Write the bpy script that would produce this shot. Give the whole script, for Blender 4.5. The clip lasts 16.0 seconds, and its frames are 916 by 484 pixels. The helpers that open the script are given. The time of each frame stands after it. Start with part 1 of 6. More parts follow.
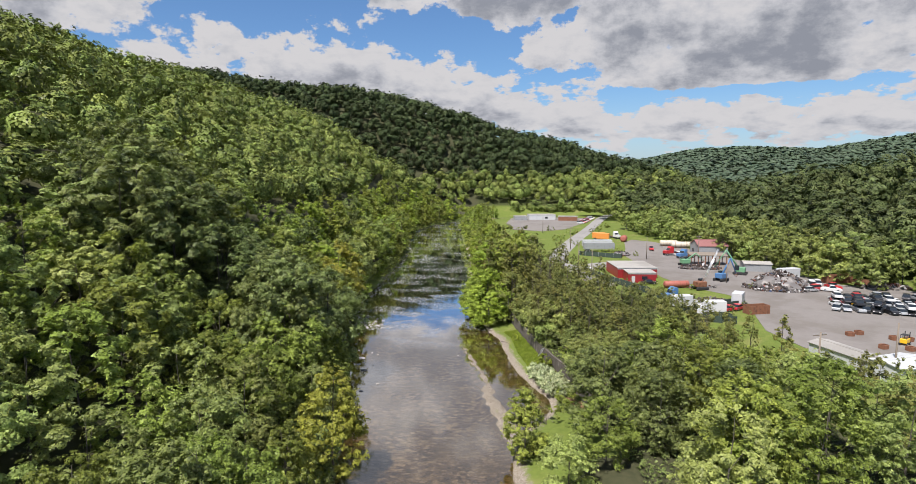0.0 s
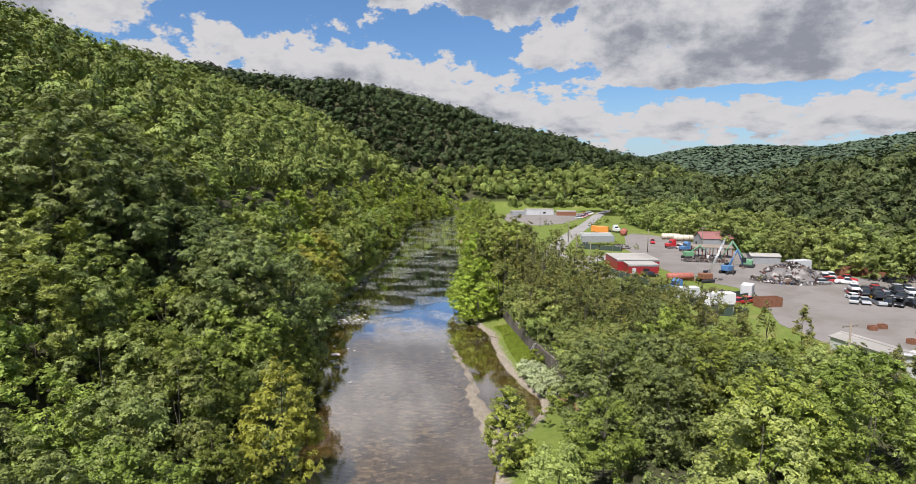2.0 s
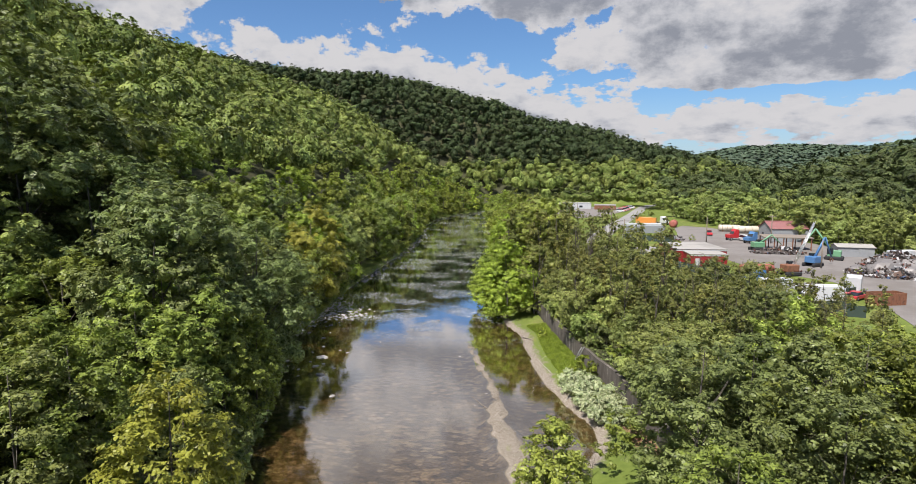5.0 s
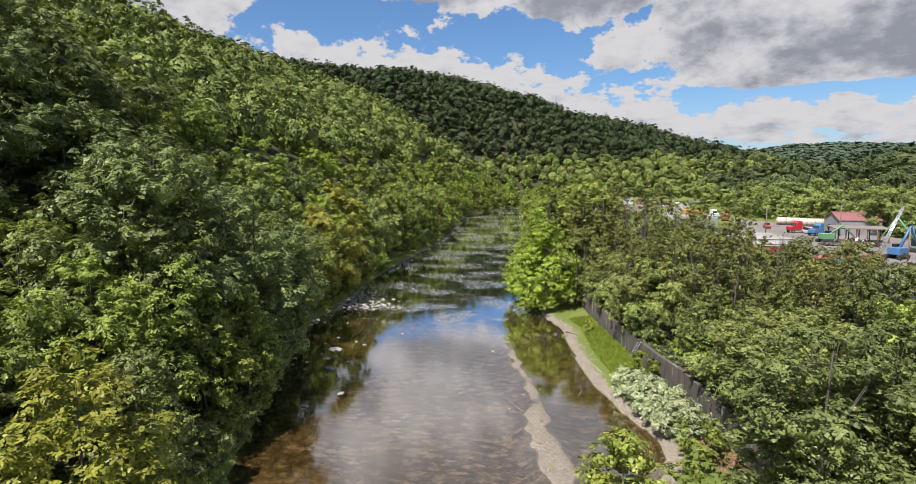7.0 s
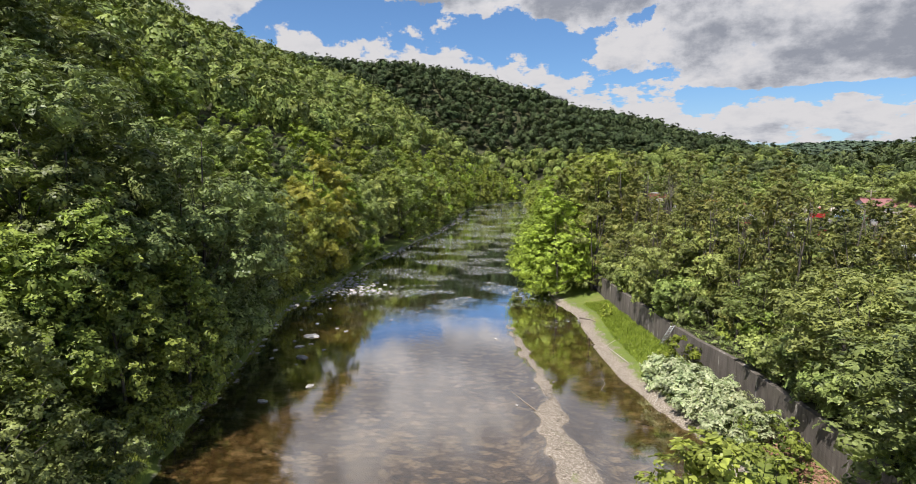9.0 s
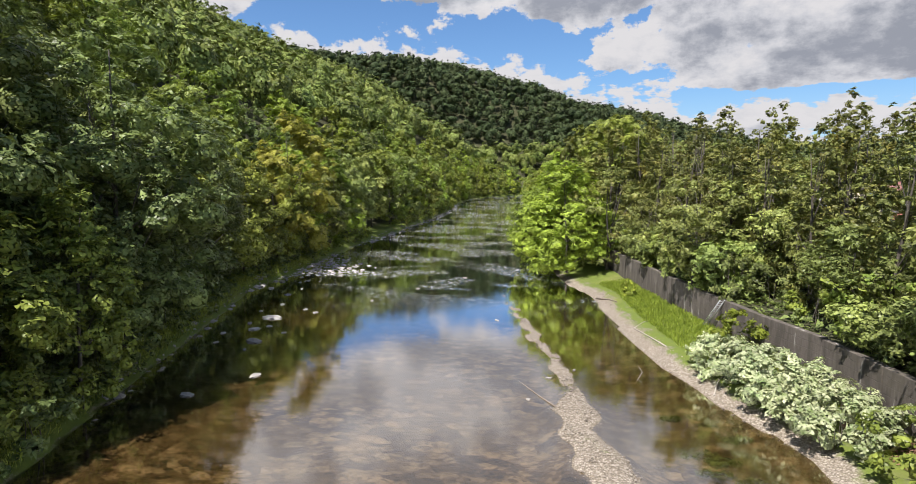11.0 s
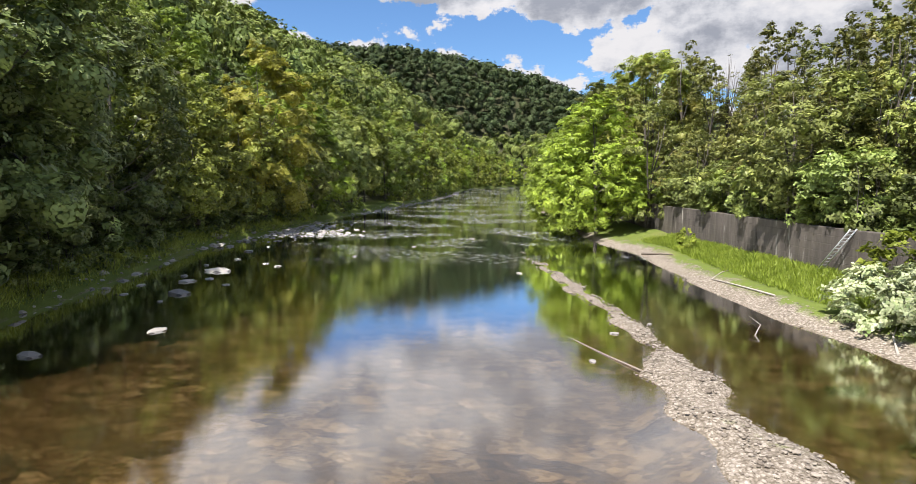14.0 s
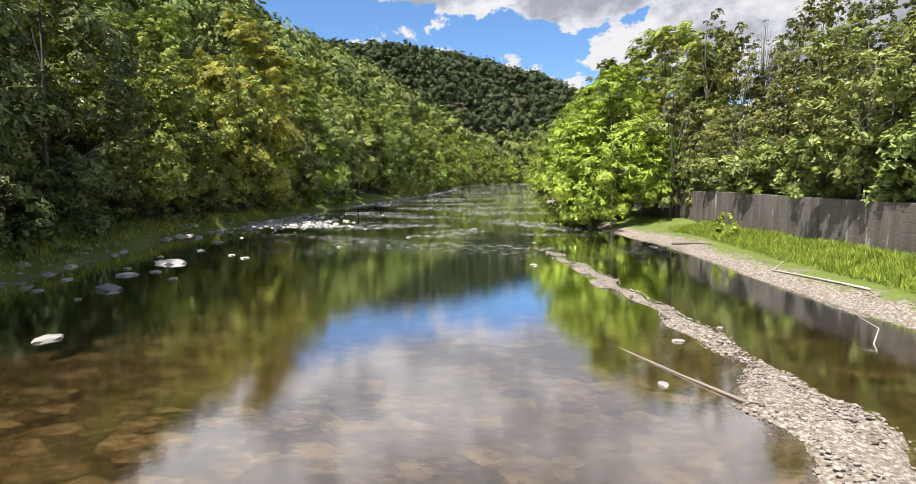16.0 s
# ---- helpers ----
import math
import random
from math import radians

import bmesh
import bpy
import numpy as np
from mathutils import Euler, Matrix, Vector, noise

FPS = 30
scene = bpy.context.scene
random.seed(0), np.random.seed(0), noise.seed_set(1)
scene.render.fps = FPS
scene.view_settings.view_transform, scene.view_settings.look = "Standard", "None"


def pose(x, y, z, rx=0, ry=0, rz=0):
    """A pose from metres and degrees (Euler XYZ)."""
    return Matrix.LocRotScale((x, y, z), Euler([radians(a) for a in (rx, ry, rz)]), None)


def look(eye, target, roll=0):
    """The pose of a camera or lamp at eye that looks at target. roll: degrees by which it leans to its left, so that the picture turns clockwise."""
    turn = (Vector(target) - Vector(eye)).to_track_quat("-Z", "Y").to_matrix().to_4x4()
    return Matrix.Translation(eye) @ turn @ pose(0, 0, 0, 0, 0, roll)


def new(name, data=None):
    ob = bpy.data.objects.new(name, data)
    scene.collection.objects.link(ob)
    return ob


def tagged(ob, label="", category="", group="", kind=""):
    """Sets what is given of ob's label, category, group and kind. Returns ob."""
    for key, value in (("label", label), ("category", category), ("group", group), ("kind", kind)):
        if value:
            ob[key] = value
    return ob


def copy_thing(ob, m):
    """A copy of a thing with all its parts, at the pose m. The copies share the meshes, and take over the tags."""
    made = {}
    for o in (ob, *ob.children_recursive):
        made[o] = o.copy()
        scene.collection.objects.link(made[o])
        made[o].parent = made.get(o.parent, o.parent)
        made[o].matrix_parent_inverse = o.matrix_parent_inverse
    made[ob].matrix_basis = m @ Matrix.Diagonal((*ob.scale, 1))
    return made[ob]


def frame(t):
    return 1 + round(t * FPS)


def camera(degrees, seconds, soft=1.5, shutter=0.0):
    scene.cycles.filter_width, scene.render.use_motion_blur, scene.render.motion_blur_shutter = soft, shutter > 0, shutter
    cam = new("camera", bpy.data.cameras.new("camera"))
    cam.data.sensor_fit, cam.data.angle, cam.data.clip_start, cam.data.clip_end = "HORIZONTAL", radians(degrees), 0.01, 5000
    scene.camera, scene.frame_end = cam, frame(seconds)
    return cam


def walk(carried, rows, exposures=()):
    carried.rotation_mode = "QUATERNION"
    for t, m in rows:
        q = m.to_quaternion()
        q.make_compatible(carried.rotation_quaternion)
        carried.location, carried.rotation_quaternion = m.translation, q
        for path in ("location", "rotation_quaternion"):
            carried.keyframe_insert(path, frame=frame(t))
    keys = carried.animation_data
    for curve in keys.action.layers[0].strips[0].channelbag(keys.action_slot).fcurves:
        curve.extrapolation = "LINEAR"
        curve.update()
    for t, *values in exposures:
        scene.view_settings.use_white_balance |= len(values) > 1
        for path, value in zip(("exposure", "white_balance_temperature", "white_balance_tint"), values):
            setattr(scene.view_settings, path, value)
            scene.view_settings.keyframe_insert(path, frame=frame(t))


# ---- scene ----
cam = camera(77.6, 16.0, soft=0.5)
PATH = [
    (0, (1.97, -19.08, 38.58), (-5.92, 79.87, 26.45), -0.07),
    (0.5, (2.82, -16.62, 37.48), (-5.10, 82.33, 25.35), -0.06),
    (1, (3.46, -14.14, 36.45), (-4.47, 84.80, 24.30), -0.06),
    (1.5, (3.91, -11.54, 35.48), (-3.99, 87.40, 23.30), -0.06),
    (2, (4.17, -8.63, 34.51), (-3.70, 90.31, 22.31), -0.05),
    (2.5, (4.29, -5.25, 33.47), (-3.69, 93.68, 21.28), -0.05),
    (3, (4.28, -1.36, 32.30), (-4.08, 97.54, 20.15), -0.04),
    (3.5, (4.17, 2.99, 30.99), (-4.94, 101.84, 18.91), -0.04),
    (4, (3.99, 7.58, 29.60), (-6.16, 106.34, 17.62), -0.04),
    (4.5, (3.75, 12.05, 28.20), (-7.82, 110.66, 16.33), -0.03),
    (5, (3.48, 16.03, 26.89), (-9.87, 114.43, 15.13), -0.03),
    (5.5, (3.19, 19.40, 25.70), (-12.10, 117.53, 14.01), -0.03),
    (6, (2.88, 22.22, 24.59), (-14.23, 120.05, 12.95), -0.03),
    (6.5, (2.57, 24.64, 23.53), (-15.97, 122.22, 11.91), -0.03),
    (7, (2.24, 26.88, 22.47), (-17.14, 124.29, 10.85), -0.03),
    (7.5, (1.91, 29.16, 21.37), (-17.78, 126.51, 9.73), -0.03),
    (8, (1.56, 31.62, 20.20), (-18.19, 128.96, 8.58), -0.02),
    (8.5, (1.21, 34.33, 18.98), (-18.60, 131.66, 7.39), -0.01),
    (9, (0.82, 37.19, 17.72), (-19.06, 134.51, 6.17), 0.01),
    (9.5, (0.41, 40.07, 16.46), (-19.44, 137.40, 4.93), 0.03),
    (10, (-0.05, 42.85, 15.20), (-19.73, 140.21, 3.69), 0.05),
    (10.5, (-0.55, 45.47, 13.99), (-19.99, 142.88, 2.48), 0.07),
    (11, (-1.07, 47.91, 12.84), (-20.32, 145.36, 1.33), 0.09),
    (11.5, (-1.60, 50.17, 11.74), (-20.78, 147.63, 0.23), 0.10),
    (12, (-2.14, 52.28, 10.68), (-21.36, 149.74, -0.81), 0.11),
    (12.5, (-2.66, 54.30, 9.61), (-21.93, 151.76, -1.85), 0.11),
    (13, (-3.18, 56.28, 8.52), (-22.41, 153.74, -2.91), 0.11),
    (13.5, (-3.66, 58.19, 7.41), (-22.84, 155.67, -3.98), 0.09),
    (14, (-4.11, 60.03, 6.38), (-23.23, 157.52, -4.99), 0.08),
    (14.5, (-4.52, 61.75, 5.53), (-23.58, 159.26, -5.83), 0.05),
    (15, (-4.88, 63.36, 4.96), (-23.92, 160.87, -6.41), 0.03),
    (15.5, (-5.20, 64.86, 4.74), (-24.20, 162.37, -6.66), -0.00),
    (16, (-5.48, 66.21, 4.87), (-24.38, 163.74, -6.59), -0.04),
]
walk(cam, [(t, look(eye, target, roll)) for t, eye, target, roll in PATH], exposures=[(0.0, 0.68, 6500, 13), (9.0, 0.78, 6500, 13), (12.5, 0.98, 6500, 13), (16.0, 1.14, 6500, 13)])

# ---------------------------------------------------------------- light
SUN_AZ, SUN_EL = -152.0, 60.0  # degrees: clockwise from +y, above the horizon
_az, _el = radians(SUN_AZ), radians(SUN_EL)
sun_dir = Vector((math.sin(_az) * math.cos(_el), math.cos(_az) * math.cos(_el), math.sin(_el)))
sun = new("sun", bpy.data.lights.new("sun", "SUN"))
sun.data.energy, sun.data.angle, sun.data.color = 5.0, radians(0.6), (1.0, 0.96, 0.90)
sun.matrix_world = look(sun_dir * 300, (0, 0, 0))


class Nodes:
    """Short hand for a node tree."""

    def __init__(self, tree):
        self.tree = tree
        tree.nodes.clear()

    def add(self, kind, ins=None, **props):
        node = self.tree.nodes.new(kind)
        for key, value in props.items():
            setattr(node, key, value)
        for key, value in (ins or {}).items():
            self.set(node, key, value)
        return node

    def set(self, node, key, value):
        if isinstance(value, bpy.types.NodeSocket):
            self.tree.links.new(value, node.inputs[key])
        else:
            node.inputs[key].default_value = value

    def math(self, op, a, b=0.0, c=0.0, clamp=False):
        return self.add("ShaderNodeMath", {0: a, 1: b, 2: c}, operation=op, use_clamp=clamp).outputs[0]

    def mix(self, fac, a, b, kind="RGBA", blend="MIX"):
        node = self.add("ShaderNodeMix", data_type=kind, blend_type=blend)
        ia, ib, io = {"RGBA": (6, 7, 2), "FLOAT": (2, 3, 0)}[kind]
        for key, value in ((0, fac), (ia, a), (ib, b)):
            if kind == "RGBA" and key in (ia, ib) and isinstance(value, tuple) and len(value) == 3:
                value = (*value, 1.0)
            self.set(node, key, value)
        return node.outputs[io]

    def ramp(self, fac, stops, interp="LINEAR"):
        node = self.add("ShaderNodeValToRGB", {0: fac})
        node.color_ramp.interpolation = interp
        els = node.color_ramp.elements
        while len(els) < len(stops):
            els.new(0.5)
        for el, (pos, col) in zip(els, stops):
            el.position = pos
            el.color = (*col, 1.0) if isinstance(col, tuple) else (col, col, col, 1.0)
        return node.outputs[0]

    def noise(self, vec, scale, detail=4.0, rough=0.55, out=0, distort=0.0):
        ins = {"Scale": scale, "Detail": detail, "Roughness": rough, "Distortion": distort}
        if vec is not None:
            ins["Vector"] = vec
        return self.add("ShaderNodeTexNoise", ins).outputs[out]

    def smooth(self, x, a, b):
        return self.add("ShaderNodeMapRange", {0: x, 1: a, 2: b, 3: 0.0, 4: 1.0}, interpolation_type="SMOOTHSTEP").outputs[0]


def build_world():
    world = bpy.data.worlds.new("sky")
    scene.world = world
    world.use_nodes = True
    n = Nodes(world.node_tree)
    sky = n.add("ShaderNodeTexSky", sky_type="NISHITA")
    sky.sun_disc, sky.sun_elevation, sky.sun_rotation = False, radians(SUN_EL), radians(SUN_AZ)
    sky.air_density, sky.dust_density, sky.ozone_density = 1.0, 0.6, 2.0
    way = n.add("ShaderNodeTexCoord").outputs["Generated"]
    xyz = n.add("ShaderNodeSeparateXYZ", {0: way})
    x, y, z = xyz.outputs
    az = n.math("MULTIPLY", n.math("ARCTAN2", x, y), 57.2958)
    el = n.math("MULTIPLY", n.math("ARCSINE", z), 57.2958)
    # cloud heaps: azimuth, elevation, half width, half height, weight
    heaps = [(-39, 14.8, 8, 3.2, 0.6), (-29, 10.5, 4.5, 2.2, 0.5), (-19, 9.8, 5, 3.0, 0.6), (-11, 9.2, 5.5, 3.0, 0.6), (-4, 7.2, 4.5, 1.8, 0.55), (2, 5.8, 5, 1.6, 0.5),
             (-17, 17.6, 5, 0.9, 0.45), (2, 17.3, 11, 2.4, 0.75), (9, 12.5, 4, 2.2, 0.45), (19, 12.8, 9, 3.4, 0.65), (33, 13.5, 9, 4.0, 0.6), (22, 9.0, 10, 1.5, 0.5),
             (2.6, 10.8, 2.0, 0.7, 0.5), (-11, 20.6, 3.0, 1.6, 0.5), (14, 4.6, 9, 1.6, 0.55), (32, 4.8, 10, 2.0, 0.55), (-24, 15, 6, 1.8, -0.5), (-8, 13, 5, 1.8, -0.5), (20, 7.2, 9, 0.45, -0.5),
             (-15, 18.5, 9, 1.7, 0.5), (1, 22, 9, 4.0, 0.9), (-27, 22.5, 7, 3.0, 0.9), (-16, 23, 3, 4.0, 0.25), (-8, 31, 18, 3.0, 0.7), (30, 26, 14, 5.0, 0.6)]

    def density(lift):
        e = n.math("ADD", el, lift)
        low = n.math("MINIMUM", e, 13.0)
        flat = n.math("MULTIPLY", low, n.add("ShaderNodeMapRange", {0: low, 1: 0.0, 2: 25.0, 3: 3.2, 4: 1.3}).outputs[0])
        flat = n.math("ADD", flat, n.math("MULTIPLY", n.math("SUBTRACT", e, low), 1.3))
        p = n.add("ShaderNodeCombineXYZ", {0: az, 1: flat, 2: 0.0}).outputs[0]
        fluff = n.noise(p, 0.21, 9.0, 0.60)
        total = n.math("MULTIPLY", n.math("SUBTRACT", fluff, 0.5), 2.6)
        for a, b, w, h, k in heaps:
            dx = n.math("DIVIDE", n.math("SUBTRACT", az, float(a)), float(w))
            dy = n.math("DIVIDE", n.math("SUBTRACT", e, float(b)), float(h))
            q = n.math("ADD", n.math("MULTIPLY", dx, dx), n.math("MULTIPLY", dy, dy))
            g = n.math("DIVIDE", float(k), n.math("ADD", 1.0, n.math("MULTIPLY", q, q)))
            total = n.math("ADD", total, g)
        return total

    roof = n.math("MULTIPLY", n.math("SUBTRACT", n.smooth(el, 18.0, 26.0), n.smooth(el, 32.0, 44.0)), 0.65)
    here, above = n.math("ADD", density(0.0), roof), n.math("ADD", density(1.3), n.math("MULTIPLY", roof, 0.55))
    cover = n.smooth(here, 0.22, 0.37)
    shade = n.smooth(n.math("ADD", n.math("MULTIPLY", above, 0.75), n.math("MULTIPLY", here, 0.25)), 0.40, 1.15)
    grain = n.noise(n.add("ShaderNodeCombineXYZ", {0: az, 1: n.math("MULTIPLY", el, 2.2), 2: 3.0}).outputs[0], 0.55, 8.0, 0.65)
    shade = n.math("ADD", shade, n.math("MULTIPLY", n.math("SUBTRACT", grain, 0.5), 0.75), clamp=True)
    tone = n.ramp(shade, [(0.0, (0.86, 0.86, 0.87)), (0.35, (0.71, 0.73, 0.77)), (1.0, (0.37, 0.40, 0.46))])
    lit = n.add("ShaderNodeMapRange", {0: el, 1: 15.0, 2: 24.0, 3: 0.47, 4: 0.64}).outputs[0]
    tone = n.mix(1.0, tone, n.add("ShaderNodeCombineXYZ", {0: lit, 1: lit, 2: lit}).outputs[0], blend="MULTIPLY")
    blue = n.mix(1.0, sky.outputs[0], (0.047, 0.064, 0.080), blend="MULTIPLY")
    haze = n.smooth(el, 9.0, -1.0)
    blue = n.mix(n.math("MULTIPLY", haze, 0.45), blue, (0.34, 0.40, 0.48))
    col = n.mix(cover, blue, tone)
    bg = n.add("ShaderNodeBackground", {0: col, 1: 1.0})
    n.add("ShaderNodeOutputWorld", {0: bg.outputs[0]})


build_world()


# ---------------------------------------------------------------- materials
def material(name):
    m = bpy.data.materials.new(name)
    m.use_nodes = True
    return m, Nodes(m.node_tree)


def finish(n, shader, disp=None):
    n.add("ShaderNodeOutputMaterial", {0: shader})


def bump(n, height, strength, distance):
    return n.add("ShaderNodeBump", {"Height": height, "Strength": strength, "Distance": distance}).outputs[0]


def leaf_material(name, dark, light, tip=(0.16, 0.20, 0.03), cell=0.0, warm=0.05, trans=0.38, rough=0.0, leaf=6.0, open_=0.58, gloss=0.16, tilt=0.6, tuft=0.9):
    """Leaves: colour by leaf, by tree and by region; partly translucent."""
    m, n = material(name)
    rnd = n.add("ShaderNodeNewGeometry").outputs["Random Per Island"]
    cells = n.add("ShaderNodeTexVoronoi", {"Vector": n.add("ShaderNodeNewGeometry").outputs["Position"], "Scale": leaf})
    one = n.add("ShaderNodeSeparateColor", {0: cells.outputs["Color"]}).outputs[0]
    pos = n.add("ShaderNodeNewGeometry").outputs["Position"]
    # young shoots are paler than the old leaves between them
    shoot = n.smooth(n.noise(pos, tuft, 3.0, 0.6), 0.36, 0.64)
    mixed = n.math("ADD", n.math("MULTIPLY", rnd, 0.45), n.math("MULTIPLY", one, 0.2))
    col = n.mix(n.math("ADD", mixed, n.math("MULTIPLY", shoot, 0.35)), dark, light)
    ob = n.add("ShaderNodeObjectInfo").outputs["Random"]
    if cell:
        v = n.add("ShaderNodeTexVoronoi", {"Vector": pos, "Scale": 1.0 / cell})
        sep = n.add("ShaderNodeSeparateColor", {0: v.outputs["Color"]})
        vary, vary2 = sep.outputs[0], sep.outputs[1]
    else:
        vary = ob
        vary2 = n.math("FRACT", n.math("MULTIPLY", ob, 7.31))
    hue = n.math("ADD", 0.485, n.math("MULTIPLY", vary2, 0.03))
    val = n.math("ADD", 0.72, n.math("MULTIPLY", vary, 0.6))
    col = n.add("ShaderNodeHueSaturation", {"Hue": hue, "Saturation": 0.97, "Value": val, "Color": col}).outputs[0]
    patch = n.smooth(n.noise(pos, 0.35, 3.0), 0.56, 0.72)
    col = n.mix(n.math("MULTIPLY", patch, warm * 3), col, tip)
    if rough:
        grain = n.noise(pos, 0.9, 5.0, 0.7)
        col = n.mix(n.math("MULTIPLY", n.smooth(grain, 0.54, 0.36), 0.55), col, dark)
    diff = n.add("ShaderNodeBsdfPrincipled", {"Base Color": col, "Roughness": 0.42, "Specular IOR Level": gloss * 1.3})
    # every small leaf is turned its own way
    turn = n.add("ShaderNodeVectorMath", {0: cells.outputs["Color"], 1: (0.5, 0.5, 0.5)}, operation="SUBTRACT").outputs[0]
    turn = n.add("ShaderNodeVectorMath", {0: turn, 1: (tilt, tilt, tilt)}, operation="MULTIPLY").outputs[0]
    face = bump(n, grain, rough, 1.6) if rough else n.add("ShaderNodeNewGeometry").outputs["Normal"]
    face = n.add("ShaderNodeVectorMath", {0: face, 1: turn}, operation="ADD").outputs[0]
    face = n.add("ShaderNodeVectorMath", {0: face}, operation="NORMALIZE").outputs[0]
    n.set(diff, "Normal", face)
    bright = n.mix(1.0, col, (1.22, 1.25, 0.75), blend="MULTIPLY")
    back = n.add("ShaderNodeBsdfTranslucent", {0: bright})
    mix = n.add("ShaderNodeMixShader", {0: trans, 1: diff.outputs[0], 2: back.outputs[0]})
    if open_:
        # each card is a spray of small leaves with gaps between them
        gap = n.math("GREATER_THAN", cells.outputs["Distance"], open_)
        hole = n.add("ShaderNodeBsdfTransparent", {0: (1, 1, 1, 1)})
        mix = n.add("ShaderNodeMixShader", {0: gap, 1: mix.outputs[0], 2: hole.outputs[0]})
    finish(n, mix.outputs[0])
    return m


M = {}
M["leaf_green"] = leaf_material("broad_leaves", (0.030, 0.046, 0.007), (0.310, 0.375, 0.062), trans=0.24)
M["leaf_dark"] = leaf_material("dark_leaves", (0.024, 0.037, 0.011), (0.245, 0.295, 0.085), trans=0.20)
M["leaf_bright"] = leaf_material("bright_leaves", (0.055, 0.085, 0.008), (0.370, 0.460, 0.052), trans=0.30)
M["leaf_yellow"] = leaf_material("yellowing_leaves", (0.11, 0.11, 0.012), (0.48, 0.48, 0.065), tip=(0.46, 0.38, 0.05), trans=0.26)
M["leaf_olive"] = leaf_material("olive_leaves", (0.036, 0.043, 0.011), (0.265, 0.280, 0.072), tip=(0.32, 0.25, 0.05), warm=0.13, trans=0.22)
M["leaf_pale"] = leaf_material("pale_leaves", (0.046, 0.066, 0.016), (0.375, 0.440, 0.118), trans=0.24)
M["leaf_forest"] = leaf_material("forest_leaves", (0.044, 0.062, 0.014), (0.270, 0.328, 0.078), cell=8.0, warm=0.06, trans=0.10, leaf=1.7, open_=0.58, gloss=0.08, tilt=0.8, tuft=0.4)
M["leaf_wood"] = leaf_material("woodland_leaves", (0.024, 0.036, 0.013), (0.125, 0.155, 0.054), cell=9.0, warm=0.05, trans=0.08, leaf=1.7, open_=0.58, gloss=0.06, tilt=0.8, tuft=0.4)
# forest leaves with a cloud's shadow put into the colour, for the far mountain
M["leaf_shade"] = leaf_material("cloud_shaded_leaves", (0.022, 0.033, 0.014), (0.070, 0.094, 0.037), cell=9.0, warm=0.04, trans=0.06, leaf=0.9, open_=0.60, gloss=0.04, tilt=0.7, tuft=0.3)
# far woods: distance haze put into the leaf colour as a bluer green
M["leaf_haze"] = leaf_material("haze_tinted_leaves", (0.040, 0.060, 0.040), (0.100, 0.138, 0.080), cell=12.0, warm=0.02, trans=0.05, rough=0.3, leaf=1.0, open_=0.0, gloss=0.05, tilt=0.4, tuft=0.3)
M["leaf_cream"] = leaf_material("cream_blossom", (0.12, 0.19, 0.04), (0.62, 0.63, 0.40), tip=(0.2, 0.32, 0.08), trans=0.18, leaf=8.0, tuft=2.0)
M["leaf_grass"] = leaf_material("grass_blades", (0.100, 0.155, 0.014), (0.290, 0.370, 0.052), trans=0.4, open_=0.0, tilt=0.6)
M["leaf_dead"] = leaf_material("dead_leaves", (0.17, 0.075, 0.045), (0.46, 0.27, 0.18), tip=(0.2, 0.1, 0.06), trans=0.1, open_=0.0, tilt=0.6)


def bark_material():
    m, n = material("bark")
    pos = n.add("ShaderNodeTexCoord").outputs["Object"]
    st = n.add("ShaderNodeMapping", {"Vector": pos, "Scale": (6.0, 6.0, 1.2)}).outputs[0]
    f = n.noise(st, 3.0, 6.0, 0.65)
    col = n.ramp(f, [(0.3, (0.03, 0.025, 0.02)), (0.55, (0.085, 0.072, 0.058)), (0.75, (0.17, 0.15, 0.125))])
    b = n.add("ShaderNodeBsdfPrincipled", {"Base Color": col, "Roughness": 0.9, "Normal": bump(n, f, 0.6, 0.03)})
    finish(n, b.outputs[0])
    return m


M["bark"] = bark_material()


